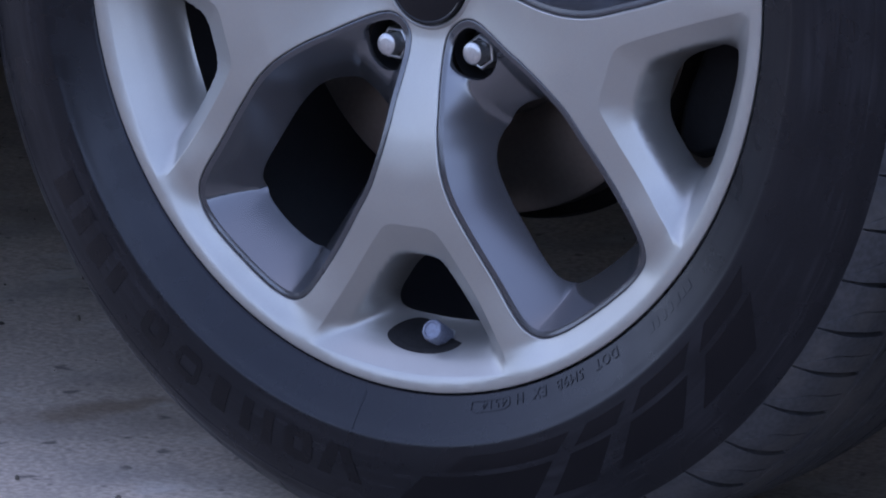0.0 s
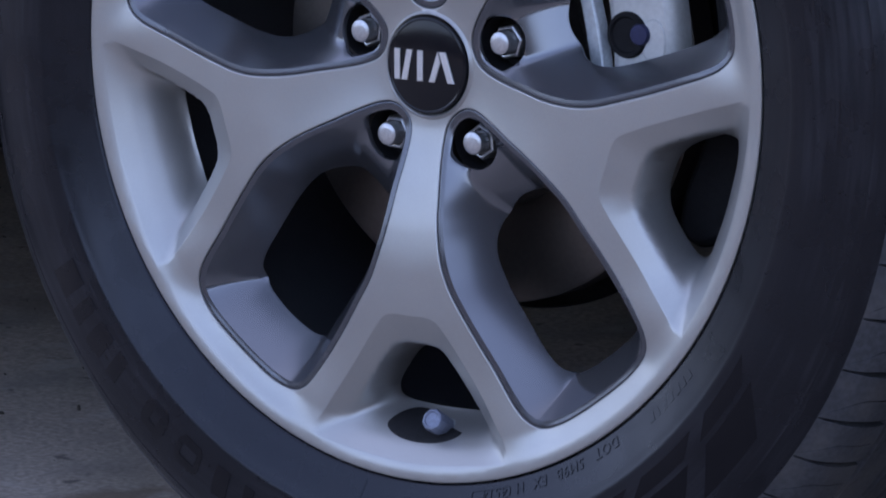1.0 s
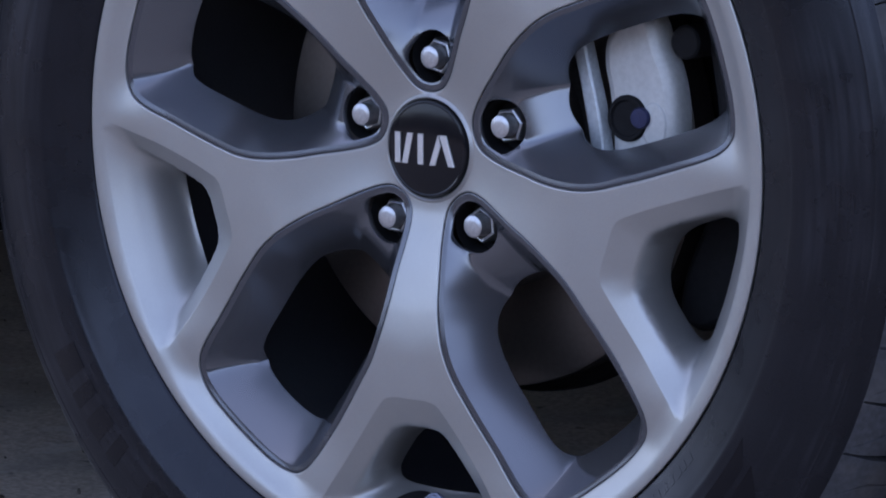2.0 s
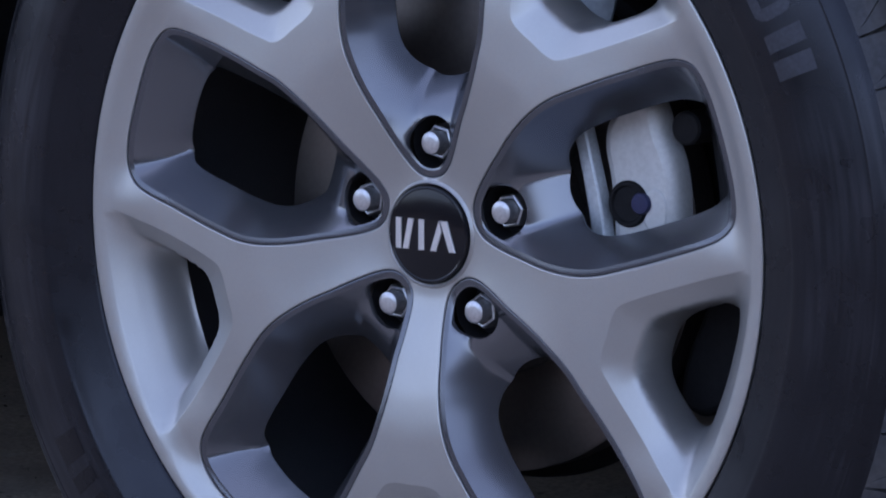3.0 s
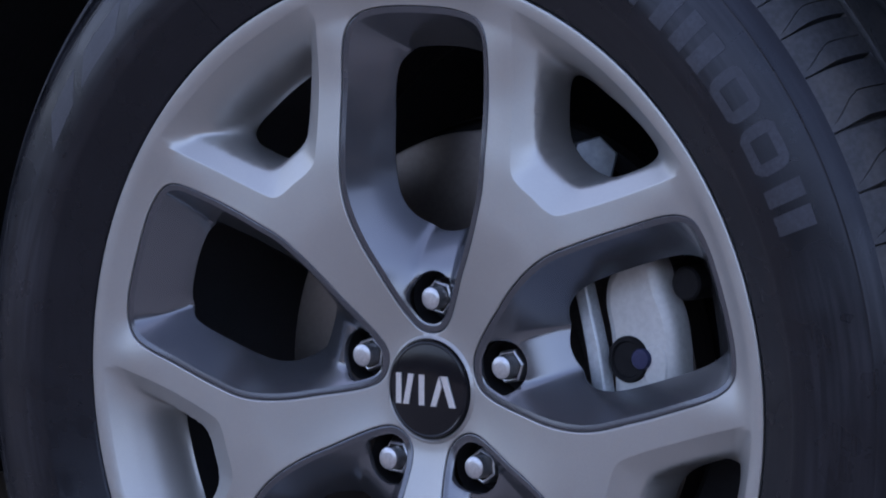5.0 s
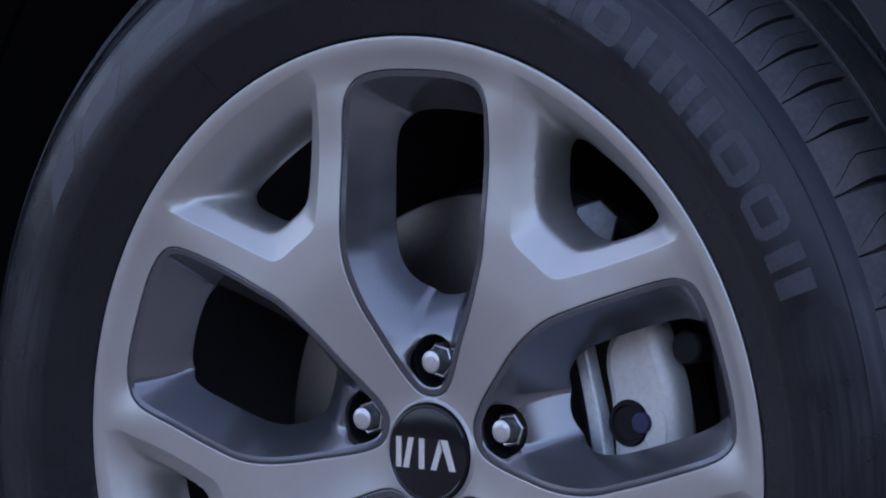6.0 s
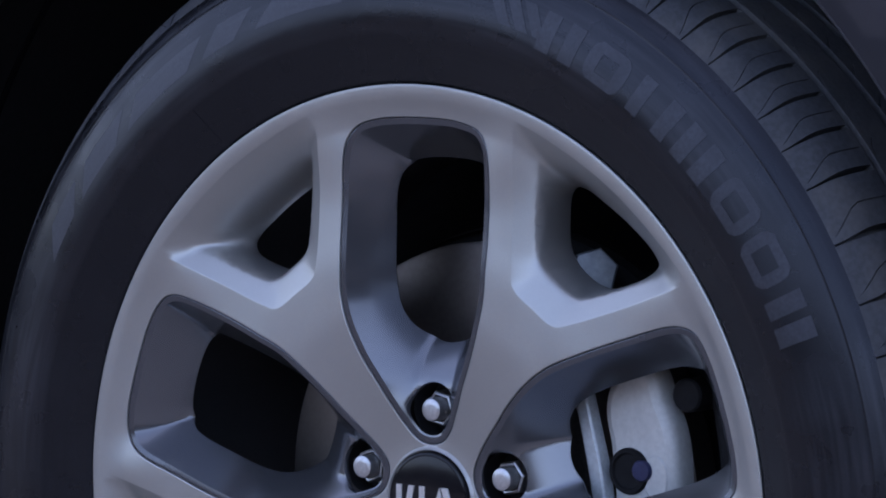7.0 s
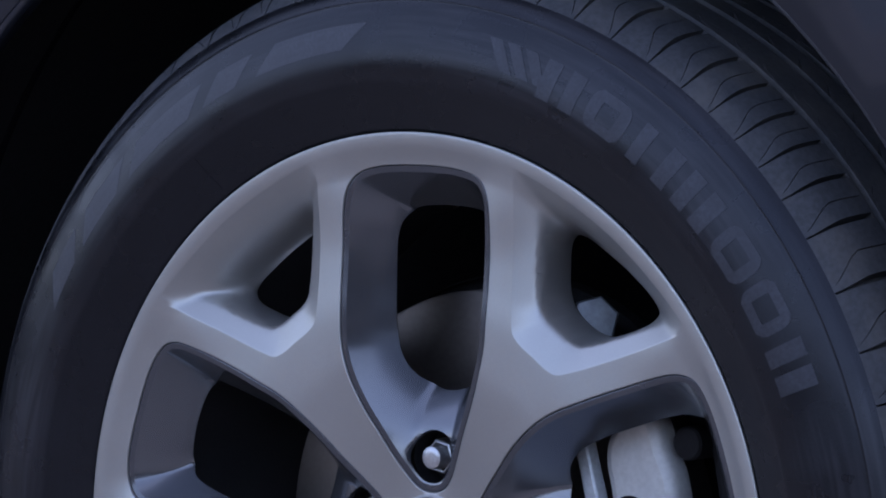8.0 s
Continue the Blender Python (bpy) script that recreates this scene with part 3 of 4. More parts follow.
def make_cap(wheel):
    prof = [(CAP_R - 0.5 * MM, -28 * MM), (30.7 * MM, -22.6 * MM), (30.2 * MM, -21.6 * MM), (29.2 * MM, -21.2 * MM), (28.4 * MM, -21.6 * MM)]
    v, f = revolve(prof, 96)
    cap = put("centre_cap", v, [t[::-1] for t in f], BLACK, wheel, "black gloss domed centre cap with a metal badge", sharp=40)
    dome = [(28.4 * MM, -21.6 * MM), (24 * MM, -20.6 * MM), (16 * MM, -19.6 * MM), (8 * MM, -19.1 * MM), (0.3 * MM, -18.9 * MM)]
    v, f = revolve(dome, 96)
    put("dome", v, [t[::-1] for t in f], BLACK, cap, "black gloss dome", sharp=40)

    def bar(quad, name):
        zs = [-18.85 * MM - 0.9 * MM * (math.hypot(a, b) / (24 * MM)) ** 2 for a, b in quad]
        m = len(quad)
        q = np.array(quad)
        top = [(a, b, z + 0.7 * MM) for (a, b), z in zip(inset(q, 0.25 * MM), zs)]
        mid = [(a, b, z + 0.5 * MM) for (a, b), z in zip(quad, zs)]
        low = [(a, b, z - 0.5 * MM) for (a, b), z in zip(quad, zs)]
        verts = [uwn(*p) for p in low + mid + top]
        faces = [(k * m + i, k * m + (i + 1) % m, (k + 1) * m + (i + 1) % m, (k + 1) * m + i) for k in (0, 1) for i in range(m)]
        faces.append(tuple(2 * m + i for i in range(m)))
        put(name, verts, faces, BADGE, cap, "raised satin metal bar", sharp=20)

    def mm(*pts):
        return [(a * MM, b * MM) for a, b in pts]
    bar(mm((-23.4, -9.6), (-19.0, -9.6), (-19.0, 9.6), (-23.4, 9.6)), "badge_bar")
    bar(mm((-17.6, -9.6), (-13.0, -9.6), (-8.8, 9.6), (-13.4, 9.6)), "badge_bar")
    bar(mm((-5.0, -9.6), (-0.6, -9.6), (-0.6, 9.6), (-5.0, 9.6)), "badge_bar")
    bar(mm((4.2, -9.6), (8.6, -9.6), (13.0, 3.2), (10.6, 9.6)), "badge_bar")
    bar(mm((18.4, -9.6), (23.0, -9.6), (16.6, 9.6), (11.6, 9.6)), "badge_bar")


side_profile = [(260.6, -9), (260.9, -3.2), (261.9, -1.5), (264.6, 0.2), (270, 3.0), (277, 6.7), (284, 10.3), (289.4, 12.8),
                (290.4, 13.35), (296, 14.2), (302, 14.5), (308, 14.1), (314, 13.1), (321, 11.5), (328, 9.6), (334, 7.7), (339.0, 5.8), (340.8, 5.0),
                (341.5, 5.05), (342.2, 4.5), (344.0, 3.5), (348.0, 0.8), (351.5, -2.6)]
side_n = spline([r * MM for r, _ in side_profile[1:]], [z * MM for _, z in side_profile[1:]])
crown = spline([x * MM for x in (-245, -234, -227, -218, -208, -190, -170, -115, -66, -52, -38, -28, -20, -14, -8, -2.6)],
               [x * MM for x in (340, 346, 351, 360, 367.5, 371.0, 372.4, 374.0, 372.4, 371.6, 370.2, 368.0, 364.8, 361.2, 356.2, 351.5)])
FLOOR = -AXLE + 0.0005


def shoulder_slots():
    """Where the shoulder slots stand round the tyre, in degrees: blocks of four lengths in an uneven order, as moulded."""
    order = [5.9, 6.15, 5.3, 4.9, 5.6, 5.6, 5.6, 5.5, 5.5, 5.4, 5.4, 5.45, 5.4, 5.15, 6.05, 6.0, 4.5, 4.0, 3.7, 3.9, 3.9, 4.5, 4.9, 4.8, 4.7]
    at, out = -53.5, []
    for step in order:
        out.append(at)
        at += step
    rng = random.Random(4)
    rest = []
    while sum(rest) < 306.5 - at - 2:
        rest.append(rng.choice((4.1, 4.7, 5.3, 5.9)))
    scale = (306.5 - at) / sum(rest)
    for step in rest:
        out.append(at)
        at += step * scale
    return out


def make_tyre(wheel):
    fine = [(r, float(side_n(r))) for r in np.linspace(260.9 * MM, 351.5 * MM, 110)]
    v, f = revolve([(260.6 * MM, -9 * MM)] + fine, 320)
    v = [(x, y, max(z, FLOOR)) for x, y, z in v]
    tyre = put("tyre", v, [t[::-1] for t in f], RUBBER, wheel, "black rubber tyre with embossed sidewall", sharp=40)
    v, f = revolve([(350.8 * MM, -227.4 * MM), (340 * MM, -236 * MM), (318 * MM, -242 * MM), (290 * MM, -236 * MM), (262 * MM, -205 * MM)], 128)
    put("inner_sidewall", [(x, y, max(z, FLOOR)) for x, y, z in v], [t[::-1] for t in f], RUBBER, tyre)

    # tread: ribs between grooves, shoulder blocks parted by curved slots and thin sipes
    starts = shoulder_slots()
    pitches = len(starts)
    kind = [0, 1, 1, 0, 0, 0, 0, 2, 2, 0, 0, 0]
    rows = [-2.6, -3.4, -4.5, -6, -8, -11, -14, -18, -23, -28, -34, -40, -46, -50.2, -50.8, -52.0, -53.2, -57.2, -58.4, -59, -63, -68, -69, -76, -83,
            -88.5, -89, -90, -96, -97, -97.5, -102, -107, -108, -114, -118, -118.5, -119.5, -126, -127, -127.5, -132, -140, -150, -158,
            -163, -164, -170, -171, -180, -190, -200, -208, -214, -220, -227.4]
    grooves = [(-53, -57.4), (-90, -96), (-119.5, -126), (-164, -170)]
    verts, faces = [], []
    n = pitches * len(kind)
    for z in rows:
        r0 = float(crown(z * MM))
        sunk = any(b - 0.01 <= z <= a + 0.01 for a, b in grooves)
        q = (z + 2.6) / -48.0
        wide = 1.0
        slot = sipe = 0.0
        lag, sipe_at = 0.0, 0.54
        if -51 <= z:
            slot = 7.5 * float(ease((-z - 2) / 9)) if z > -50.5 else 0.0
            sipe = 1.6 * float(ease((-z - 4) / 6)) if z > -46.5 else 0.0
            wide = 0.3 + 0.7 * float(ease(q / 0.5))
            sipe_at = 0.10 + 0.44 * float(ease(0.12 + q / 0.5))
        elif -69 < z < -59.2 or -107.5 < z < -97.2 or -132.5 < z < -127.2:
            top = -59 if z > -70 else (-97 if z > -108 else -127)
            slot = 4.0 if z > top - 9.5 else 0.0
            wide = max(0.3, 1.0 - (top - z) / 12)
            lag = 1.6 + 0.18 * (top - z)
        elif z < -150:
            slot = 6.0 * float(ease((z + 215) / 9)) if z < -171 else 0.0
            lag = -1.0
        e0, e1 = 0.125 * wide, sipe_at
        cols = [0.0, 0.012 * wide, 0.113 * wide, e0, e0 * 0.65 + e1 * 0.35, e0 * 0.3 + e1 * 0.7, e1 - 0.014, e1 - 0.007, e1 + 0.007, e1 + 0.014, 0.75, 0.88]
        for p in range(pitches):
            for c, kd in zip(cols, kind):
                a = radians(starts[p] + c * ((starts[(p + 1) % pitches] - starts[p]) % 360) + lag)
                r = r0
                if sunk:
                    r -= 6.5 * MM
                elif kd == 1:
                    r -= slot * MM * 1.15
                elif kd == 2:
                    r -= sipe * MM
                x, w = r * math.cos(a), r * math.sin(a)
                verts.append((x, -z * MM, max(w, FLOOR)))
    for k in range(len(rows) - 1):
        for i in range(n):
            j = (i + 1) % n
            faces.append((k * n + i, (k + 1) * n + i, (k + 1) * n + j, k * n + j))
    put("tread", verts, faces, TREAD, tyre, "dusty tread with shoulder slots and long grooves", sharp=35)
    return tyre


def arc_block(name, tyre, r0, r1, a0, a1, height, mat, label="", lean=0.0, hollow=False, taper=0.0, border=0):
    """A raised block that follows the sidewall between two radii and two angles; lean shifts its outer edge, in degrees."""
    na = max(3, int(abs(a1 - a0) / 0.7))
    nr = max(4, int((r1 - r0) / (3 * MM)))
    if border:
        na, nr = 44, 12

    def at(i, j, lift):
        s = i / nr
        r = r0 + (r1 - r0) * s
        a = a0 + (a1 - a0) * j / na
        mid = (a0 + a1) / 2
        a = mid + (a - mid) * (1 - taper * s) + lean * (s - 0.5)
        if hollow or border:
            # a rounded frame
            m = max(abs(2 * s - 1), 1e-9)
            a = mid + (a - mid) * math.sqrt(max(0.0, 1 - 0.55 * m ** 4))
        return uwn(r * math.cos(radians(a)), r * math.sin(radians(a)), float(side_n(r)) + lift)
    verts, faces = [], []
    idx = {}

    def vert(i, j, top):
        key = (i, j, top)
        if key not in idx:
            idx[key] = len(verts)
            verts.append(at(i, j, height if top else -0.6 * MM))
        return idx[key]

    def solid(i, j):
        if i < 0 or j < 0 or i >= nr or j >= na:
            return False
        if border:
            return min(i, nr - 1 - i) < border or min(j, na - 1 - j) < border
        if hollow:
            return not (nr * 0.3 <= i + 0.5 <= nr * 0.7 and na * 0.3 <= j + 0.5 <= na * 0.7)
        return True
    flip = a1 > a0
    for i in range(nr):
        for j in range(na):
            if not solid(i, j):
                continue
            q = [vert(i, j, 1), vert(i + 1, j, 1), vert(i + 1, j + 1, 1), vert(i, j + 1, 1)]
            faces.append(q if flip else q[::-1])
            for (di, dj), (p, s) in zip(((-1, 0), (0, 1), (1, 0), (0, -1)),
                                        (((i, j), (i, j + 1)), ((i, j + 1), (i + 1, j + 1)), ((i + 1, j + 1), (i + 1, j)), ((i + 1, j), (i, j)))):
                if not solid(i + di, j + dj):
                    w = [vert(*p, 1), vert(*s, 1), vert(*s, 0), vert(*p, 0)]
                    faces.append(w if flip else w[::-1])
    return put(name, verts, faces, mat, tyre, label, sharp=40)


def make_sidewall_marks(tyre):
    up = "faintly scuffed raised bar with sky sheen in its colour"
    # upper mark: three slanted bars, then blocks and rings of one size
    for a in (76.4, 74.0, 71.6):
        arc_block("sidewall_bar", tyre, 309 * MM, 327 * MM, a, a - 1.7, 0.25 * MM, LETTER_RUBBER, up, lean=2.6)
    for a0, a1, ring in ((69.6, 67.6, 0), (66.2, 64.2, 0), (62.8, 57.2, 1), (55.6, 53.8, 0), (51.4, 49.4, 0), (48.0, 46.0, 0), (44.8, 42.6, 0),
                         (40.9, 35.2, 1), (34.2, 28.6, 1), (27.2, 25.2, 0), (24.2, 22.0, 0)):
        arc_block("sidewall_ring" if ring else "sidewall_bar", tyre, 303 * MM, 327 * MM, a0, a1, 0.25 * MM, LETTER_RUBBER, up, hollow=bool(ring))
    # lower mark: bold bars
    for a0, a1, lean in ((-95.6, -97.4, 1.6), (-98.6, -100.4, -1.6), (-102.0, -106.4, 0), (-108.2, -109.8, 0), (-111.6, -113.2, 0), (-115.6, -118.0, 0),
                         (-120.4, -124.6, 0), (-126.8, -131.0, 0), (-136.0, -138.0, 0), (-139.6, -142.6, 0), (-144.2, -146.2, 0), (-147.8, -151.4, 0)):
        arc_block("sidewall_bar", tyre, 302 * MM, 325 * MM, a0, a1, 0.3 * MM, DARK_RUBBER, "dark bold raised bar on the sidewall", lean=lean,
                  hollow=abs(a1 - a0) > 4)
    # slanted panels between the marks
    panel = "smooth slanted panel on the sidewall"
    for a0, a1 in ((-80.5, -64.2), (-61.4, -54.8), (-52.2, -43.0), (-40.0, -31.0)):
        arc_block("sidewall_panel", tyre, 297.5 * MM, 307.2 * MM, a0, a1, 0.12 * MM, SMOOTH_RUBBER, panel, lean=-3.0)
    for a0, a1 in ((-88.0, -69.0), (-66.2, -60.0), (-56.8, -47.0), (-43.6, -34.0)):
        arc_block("sidewall_panel", tyre, 310.5 * MM, 331.5 * MM, a0, a1, 0.12 * MM, SMOOTH_RUBBER, panel, lean=-5.0)
    for a0, a1 in ((96.0, 109.0), (112.4, 117.8), (120.4, 132.0), (134.6, 143.0), (145.4, 152.0)):
        arc_block("sidewall_panel", tyre, 313 * MM, 328.5 * MM, a0, a1, 0.12 * MM, WORN_SKYLIT_RUBBER, panel, lean=-3.4)
    # thin mould line and date frame
    for a in (-96.5, 124.0, 12.0):
        arc_block("mould_line", tyre, 266 * MM, 290 * MM, a, a - 0.22, 0.3 * MM, RUBBER)
    # small worn writing past reading
    for a, wide in ((-37.2, 0.9), (-38.6, 0.7), (-39.8, 1.0), (-41.4, 0.8), (-42.8, 0.9), (-44.4, 0.6), (-45.5, 1.0)):
        arc_block("sidewall_bar", tyre, 269.0 * MM, 274.5 * MM, a, a - wide, 0.25 * MM, RUBBER, "small worn raised bar on the sidewall")
    arc_block("date_frame", tyre, 264.6 * MM, 272.4 * MM, -72.0, -78.8, 0.5 * MM, RUBBER, "raised rounded frame", border=2)


def curved_text(name, tyre, words, r0, a0, height, lift=0.45):
    """Raised writing that runs clockwise along the sidewall with its tops outwards."""
    data = bpy.data.curves.new(name, "FONT")
    data.body, data.size, data.extrude = words, height / 0.73, lift * MM
    data.space_character = 1.12
    ob = bpy.data.objects.new(name, data)
    scene.collection.objects.link(ob)
    bpy.context.view_layer.update()
    me = bpy.data.meshes.new_from_object(ob.evaluated_get(bpy.context.evaluated_depsgraph_get()))
    bpy.data.objects.remove(ob)
    me.name = name
    for p in me.vertices:
        r = r0 + p.co.y
        a = radians(a0) - p.co.x / r0
        p.co = uwn(r * math.cos(a), r * math.sin(a), float(side_n(r)) + p.co.z + 0.1 * MM)
    me.materials.clear()
    me.materials.append(RUBBER)
    out = new(name, me)
    out.parent = tyre
    tagged(out, label="small raised writing on the sidewall")
    return out


def make_valve(wheel):
    """The tyre valve in the lowest fork, in a black oval rubber seat on the sloping wall."""
    ring_n, verts, faces = 40, [uwn(0.001, -0.2300, float(fork_n([(0.0, 0.2313)])[0]) + 0.7 * MM)], []
    for k in range(1, 7):
        for i in range(ring_n):
            t = 2 * math.pi * i / ring_n
            rho = k / 6
            a = radians(-90.8 + 7.6 * rho * math.cos(t))
            q = 0.50 + rho * (0.40 * math.sin(t) - 0.34 * math.cos(t) * max(0.0, math.sin(t)))
            lift = 1.4 * MM if k < 6 else -0.8 * MM
            r = (241.5 - 18.0 * q) * MM
            deep = float(fork_n([(-r * math.cos(a), -r * math.sin(a))])[0])
            r -= lift * 0.9
            verts.append(uwn(r * math.cos(a), r * math.sin(a), deep + lift * 0.45))
    for i in range(ring_n):
        j = (i + 1) % ring_n
        faces.append((0, 1 + j, 1 + i))
        for k in range(5):
            o = 1 + k * ring_n
            faces.append((o + i, o + j, o + ring_n + j, o + ring_n + i))
    put("valve_seat", verts, faces, PLASTIC, wheel, "black rubber valve seat", sharp=60)
    v, f = prism([(8.0 * MM, 0), (7.2 * MM, 10 * MM), (5.6 * MM, 14 * MM), (5.2 * MM, 22 * MM), (4.8 * MM, 24 * MM)], 20)
    stem = put("valve_stem", v, f, PLASTIC, wheel, "short black rubber valve stem", sharp=40)
    v, f = prism([(5.4 * MM, 17 * MM), (6.5 * MM, 17.6 * MM), (6.7 * MM, 31 * MM), (6.0 * MM, 32.4 * MM), (4.8 * MM, 32.8 * MM), (4.2 * MM, 32.0 * MM)], 9)
    put("valve_cap", v, f, VALVE, stem, "blue-grey valve cap", sharp=30)
    v, f = prism([(5.0 * MM, 11 * MM), (6.6 * MM, 11.4 * MM), (6.6 * MM, 13.6 * MM), (5.8 * MM, 14.4 * MM), (6.4 * MM, 15.4 * MM), (5.6 * MM, 16.6 * MM)], 20)
    put("valve_collar", v, f, STEEL, stem, "dull metal collar with threads", sharp=30)
    stem.matrix_basis = pose(8 * MM, 45.4 * MM, -239.4 * MM, -28, 0, 4) @ Matrix.Scale(1.12, 4)
    return stem


def make_wheel():
    wheel = tagged(new("car_wheel"), "car wheel with silver forked spokes and a black tyre on concrete", "wheel")
    wheel.location = (0, 0, AXLE)
    rim = make_rim(wheel)
    first = make_insert(rim, 0)
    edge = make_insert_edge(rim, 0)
    for k in range(1, 5):
        make_insert(rim, k, first.data)
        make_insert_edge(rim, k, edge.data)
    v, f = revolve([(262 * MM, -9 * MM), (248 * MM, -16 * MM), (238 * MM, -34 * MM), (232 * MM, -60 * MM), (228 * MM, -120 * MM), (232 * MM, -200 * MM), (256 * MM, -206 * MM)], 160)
    put("barrel", v, f, BARREL, rim, "dark inside of the rim", sharp=40)
    make_cap(wheel)
    make_nuts(wheel)
    make_valve(wheel)
    tyre = make_tyre(wheel)
    make_sidewall_marks(tyre)
    for words, a in (("DOT", -52.4), ("5M9B", -59.0), ("EX", -65.6), ("H", -69.6), ("4514", -72.6)):
        curved_text("sidewall_writing", tyre, words, 265.2 * MM, a, 6.6 * MM)


make_wheel()


# ---- brake behind the wheel ----
def make_brake():
    brake = tagged(new("brake"), "disc brake with a pale cast caliper behind the spokes", "brake")
    brake.location = (0, 0, AXLE)
    v, f = revolve([(40 * MM, -66 * MM), (74 * MM, -66 * MM), (78 * MM, -70 * MM), (79 * MM, -82 * MM), (92 * MM, -84 * MM), (94 * MM, -85.5 * MM),
                    (157 * MM, -85.5 * MM), (157 * MM, -110 * MM), (90 * MM, -111 * MM)], 128)
    disc = put("brake_disc", v, [t[::-1] for t in f], IRON, brake, "dark cast iron brake disc", sharp=35)
    v, f = revolve([(96 * MM, -85.5 * MM), (96.5 * MM, -84.4 * MM), (156.5 * MM, -84.4 * MM), (158.5 * MM, -85.6 * MM), (158.5 * MM, -108 * MM)], 128)
    put("friction_ring", v, [t[::-1] for t in f], DISC, disc, "worn steel friction ring", sharp=35)
    v, f = revolve([(166 * MM, -116 * MM), (168 * MM, -124 * MM), (60 * MM, -126 * MM)], 96)
    put("dust_shield", v, [t[::-1] for t in f], PLASTIC, brake, "black dust shield", sharp=35)

    def slab(name, outline, n0, n1, mat, parent, label="", round_mm=4.0, spacing=5.0):
        o = closed_curve([(a * MM, b * MM) for a, b in outline], 3 * MM)
        o2, o3 = inset(o, round_mm * 0.35 * MM), inset(o, round_mm * MM)
        v, f = field(o3, [], [], spacing * MM)
        pieces = [([uwn(a, b, n1) for a, b in v], f)]
        sk = skirt([[(a, b, n0) for a, b in o], [(a, b, n1 - round_mm * MM) for a, b in o], [(a, b, n1 - round_mm * 0.3 * MM) for a, b in o2], [(a, b, n1) for a, b in o3]])
        pieces.append(sk)
        vv, ff = joined(*pieces)
        return put(name, vv, ff, mat, parent, label, sharp=50)
    cal = slab("caliper", [(116, -16), (113, 14), (110, 39), (106, 58), (108, 74), (119, 87), (135, 91), (144, 86), (150, 69), (157, 54), (161, 34), (162, 8), (159, -15), (140, -22)],
               -76 * MM, -58 * MM, CAST, brake, "pale grey cast brake caliper", 7.0)
    slab("caliper_rib", [(86.5, 72), (91.5, 52), (97.5, 26), (101.5, 4), (103.5, -10), (113, -10), (111.5, 8), (107.5, 30), (101.5, 52), (96, 72), (91, 79)], -64 * MM, -54 * MM, STEEL, cal, "grey-green edge of the brake pad", 1.6, 3.0)
    v, f = prism([(15 * MM, -90 * MM), (14.5 * MM, -57 * MM), (13.4 * MM, -55.2 * MM), (11.5 * MM, -55.2 * MM), (10.5 * MM, -57 * MM), (2 * MM, -57.5 * MM)], 32)
    boot = put("pin_boot", v, f, PLASTIC, cal, "round black rubber boot", sharp=40)
    boot.location = (127 * MM, 0, 25 * MM)
    v, f = prism([(6.8 * MM, -58 * MM), (6.8 * MM, -55.4 * MM), (6.0 * MM, -54.4 * MM), (2 * MM, -54.2 * MM)], 28)
    head = put("pin_head", v, f, BLUED, cal, "dark blue pin head", sharp=40)
    head.location = (137 * MM, 0, 26 * MM)
    slab("pad_tab", [(138, 14), (138, 30), (143, 36), (150, 35), (155, 27), (154, 12), (146, 8)], -60 * MM, -57.2 * MM, CAST, cal, "small cast boss", 1.5, 3.0)
    slab("caliper_bracket", [(170, 95), (178, 60), (183, 20), (176, -30), (160, -70), (158, -96), (176, -104), (200, -84), (209, -20), (208, 40), (202, 80), (190, 104)], -120 * MM, -70 * MM, PLASTIC, brake, "black caliper bracket", 5.0)
    v, f = prism([(10.5 * MM, -90 * MM), (10.5 * MM, -66 * MM), (9.2 * MM, -64.5 * MM), (6 * MM, -64 * MM)], 24)
    pin = put("guide_pin", v, f, PLASTIC, brake, "dark guide pin head", sharp=35)
    pin.location = (168 * MM, -7 * MM, 74 * MM)
    # stout bolt that shows through the upper fork
    v, f = prism([(8 * MM, -30 * MM), (8 * MM, 0), (15 * MM, 0.2 * MM), (15.4 * MM, 1.5 * MM), (15.4 * MM, 14 * MM), (14.0 * MM, 15.4 * MM), (10 * MM, 15.8 * MM)], 6, 15)
    bolt = put("bracket_bolt", v, f, BOLT, brake, "zinc plated hexagonal bolt head", sharp=25)
    bolt.matrix_basis = pose(91 * MM, 68 * MM, 143 * MM, -12, 0, 42)
    bm = bmesh.new()
    bmesh.ops.create_cone(bm, cap_ends=True, segments=40, radius1=0.05, radius2=0.06, depth=0.30)
    bmesh.ops.rotate(bm, verts=bm.verts, matrix=Matrix.Rotation(radians(90), 3, "X"))
    bmesh.ops.translate(bm, verts=bm.verts, vec=(0, 0.27, 0))
    part("hub_carrier", bm, PLASTIC, brake, "black hub carrier")


make_brake()


# ---- car body round the wheel ----
def thicken(ob, metres):
    m = ob.modifiers.new("sheet", "SOLIDIFY")
    m.thickness, m.offset = metres, 0.0


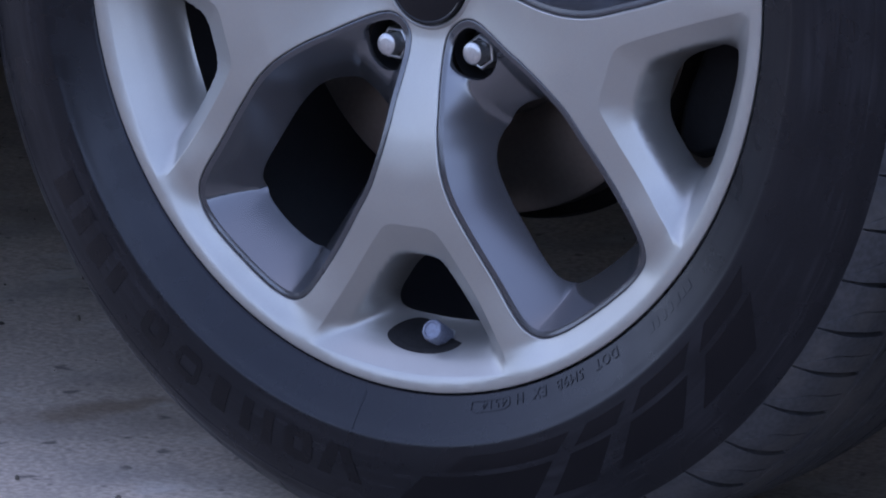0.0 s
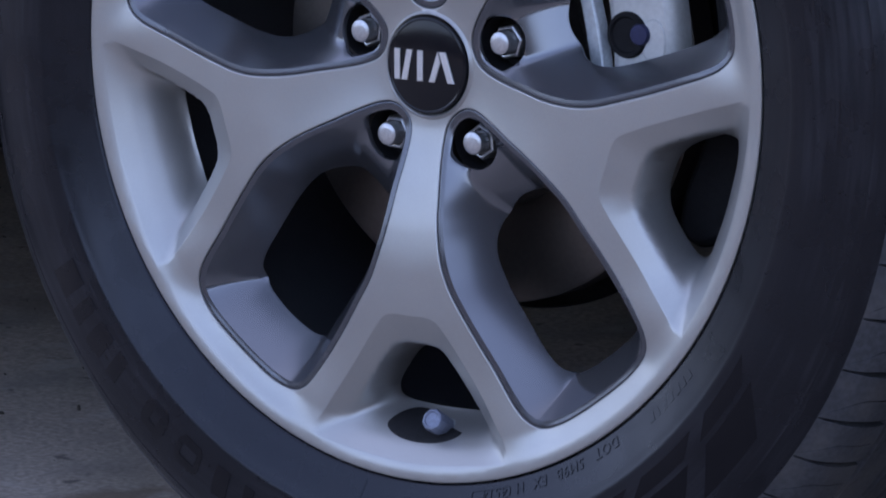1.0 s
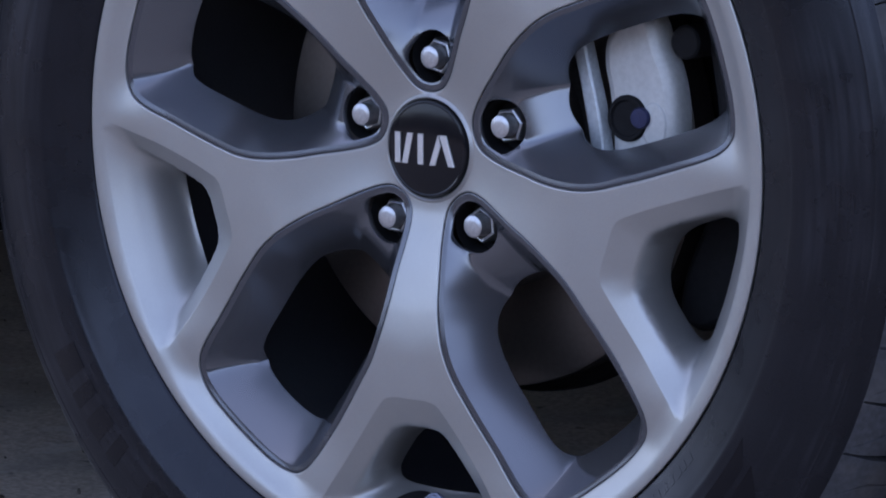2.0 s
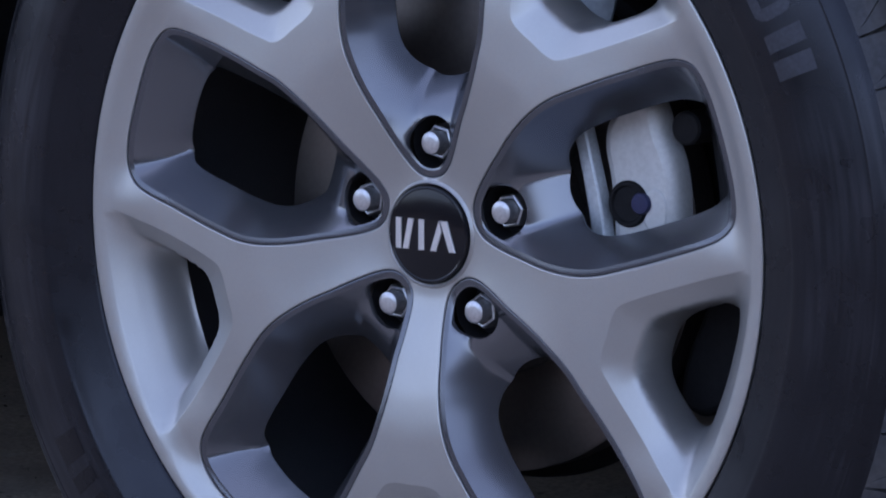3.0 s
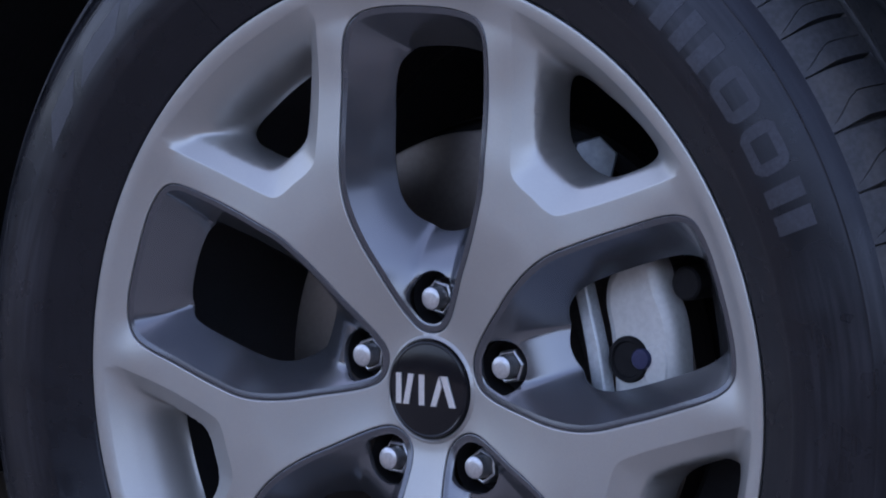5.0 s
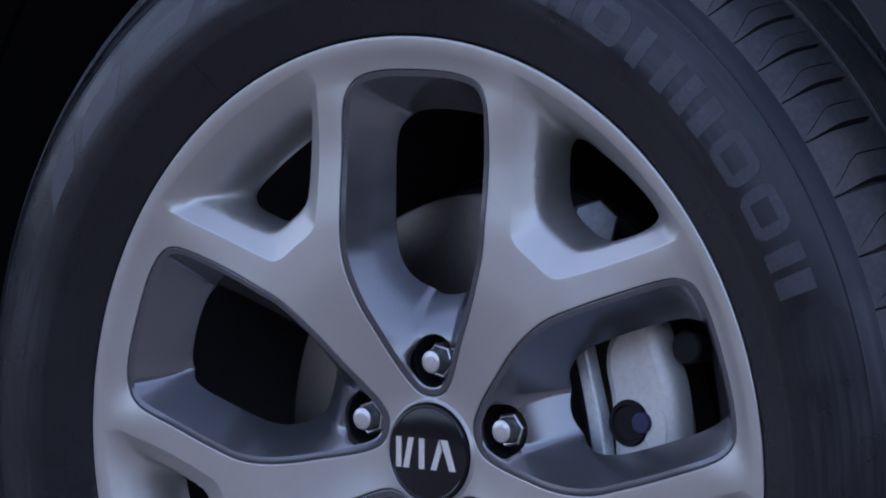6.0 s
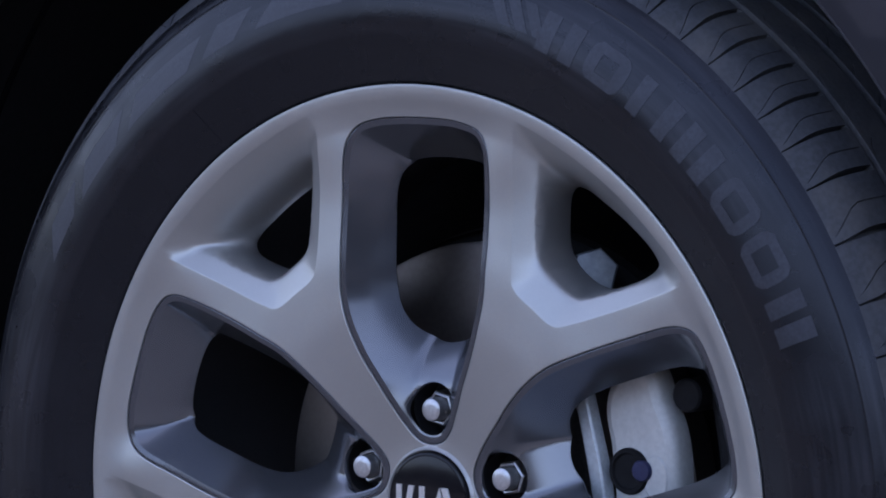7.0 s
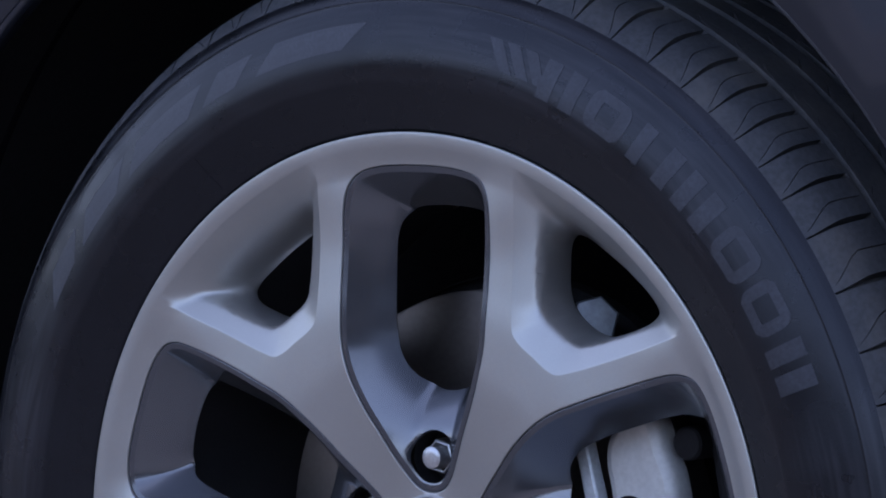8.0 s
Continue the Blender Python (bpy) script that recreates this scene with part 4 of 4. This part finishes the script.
def make_car():
    car = tagged(new("car"), "dark slate car body with an open wheel arch", "car")
    car.matrix_basis = pose(-0.009, -0.025, AXLE)
    arch_r = 0.4475

    def panel(u, w):
        return 0.0 - 0.10 * max(0.0, w - 0.42) ** 1.0 - 0.03 * max(0.0, u) ** 2
    t = np.linspace(radians(-20), radians(204), 70)
    arch = [(arch_r * math.cos(a), arch_r * math.sin(a)) for a in t]
    outline = np.array([(arch[0][0] + 0.02, -0.165), (0.85, -0.15), (0.86, 0.30), (0.80, 0.5), (0.55, 0.62), (0.0, 0.68), (-3.6, 0.70), (-3.6, -0.06), (-0.62, -0.06), (arch[-1][0] - 0.02, -0.195)] + arch[::-1])
    v, f = field(outline, [], [], 0.05)
    front = [uwn(a, b, panel(a, b)) for a, b in v]
    pieces = [(front, f)]
    m = len(arch)
    lip = [uwn(a, b, panel(a, b)) for a, b in arch] + [uwn(a * 0.996, b * 0.996, panel(a, b) - 0.003) for a, b in arch] + [uwn(a * 0.998, b * 0.998, panel(a, b) - 0.016) for a, b in arch]
    pieces.append((lip, [(k * m + i, (k + 1) * m + i, (k + 1) * m + i + 1, k * m + i + 1) for k in (0, 1) for i in range(m - 1)]))
    vv, ff = joined(*pieces)
    thicken(put("fender", vv, ff, SLATE, car, "dark slate painted side panel", sharp=40), 0.004)
    # liner: the hollow that the wheel turns in
    ring = []
    for n in (-0.022, -0.06, -0.2, -0.42, -0.44):
        k = 1.02 if n > -0.43 else 0.2
        ring.append([uwn(0.50 * k * math.cos(a), 0.50 * k * math.sin(a) if k > 0.5 else 0.1 * math.sin(a), n) for a in np.linspace(radians(75), radians(193), 60)])
    verts = [p for r in ring for p in r]
    faces = [(k * 60 + i, (k + 1) * 60 + i, (k + 1) * 60 + i + 1, k * 60 + i + 1) for k in range(4) for i in range(59)]
    thicken(put("arch_liner", verts, faces, PLASTIC, car, "black plastic arch liner", sharp=40), 0.004)
    # a raised bead that stiffens the liner
    bead = []
    for dr, n in ((0.004, -0.148), (-0.003, -0.151), (-0.003, -0.157), (0.004, -0.160)):
        bead.append([uwn((0.51 + dr) * math.cos(a), (0.51 + dr) * math.sin(a), n) for a in np.linspace(radians(80), radians(190), 90)])
    put("liner_bead", [p for r in bead for p in r], [(k * 90 + i, (k + 1) * 90 + i, (k + 1) * 90 + i + 1, k * 90 + i + 1) for k in range(3) for i in range(89)],
        BLACK, car, "thin raised bead on the black liner", sharp=50)
    bm = bmesh.new()
    bmesh.ops.create_cube(bm, size=1.0)
    for p in bm.verts:
        p.co = Vector((-1.45 + p.co.x * 4.3, 1.20 + p.co.y * 1.3, 0.345 + p.co.z * 0.70))
    bmesh.ops.bevel(bm, geom=bm.edges[:], offset=0.05, segments=3, affect="EDGES")
    part("inner_body", bm, PLASTIC, car, "black underbody")
    bm = bmesh.new()
    bmesh.ops.create_grid(bm, x_segments=20, y_segments=10, size=0.5)
    for p in bm.verts:
        x, y = p.co.x * 2, p.co.y * 2
        p.co = Vector((-1.4 + x * 2.2, 0.95 + y * 0.95, 0.70 + 0.05 * (1 - x * x) - 0.03 * y * y))
    thicken(part("hood", bm, SLATE, car, "dark slate painted hood"), 0.004)
    bm = bmesh.new()
    bmesh.ops.create_grid(bm, x_segments=16, y_segments=12, size=0.5)
    for p in bm.verts:
        x, y = p.co.x + 0.5, p.co.y
        p.co = Vector((0.17 + x * 0.68, 0.33 - 0.05 * x - 0.06 * x * x, 0.16 + y * 0.95))
    thicken(part("inner_fender", bm, LIT_INNER, car, "dark grey inner fender, lightened as if daylit"), 0.004)
    bm = bmesh.new()
    bmesh.ops.create_grid(bm, x_segments=16, y_segments=10, size=0.5)
    for p in bm.verts:
        x, y = p.co.x * 2, p.co.y
        p.co = Vector((0.86 + 0.10 * (1 - x * x) - 0.05 * abs(y), 0.95 + 0.93 * x, 0.17 + y * 0.66))
    thicken(part("front_bumper", bm, SLATE, car, "dark slate painted bumper"), 0.004)


make_car()
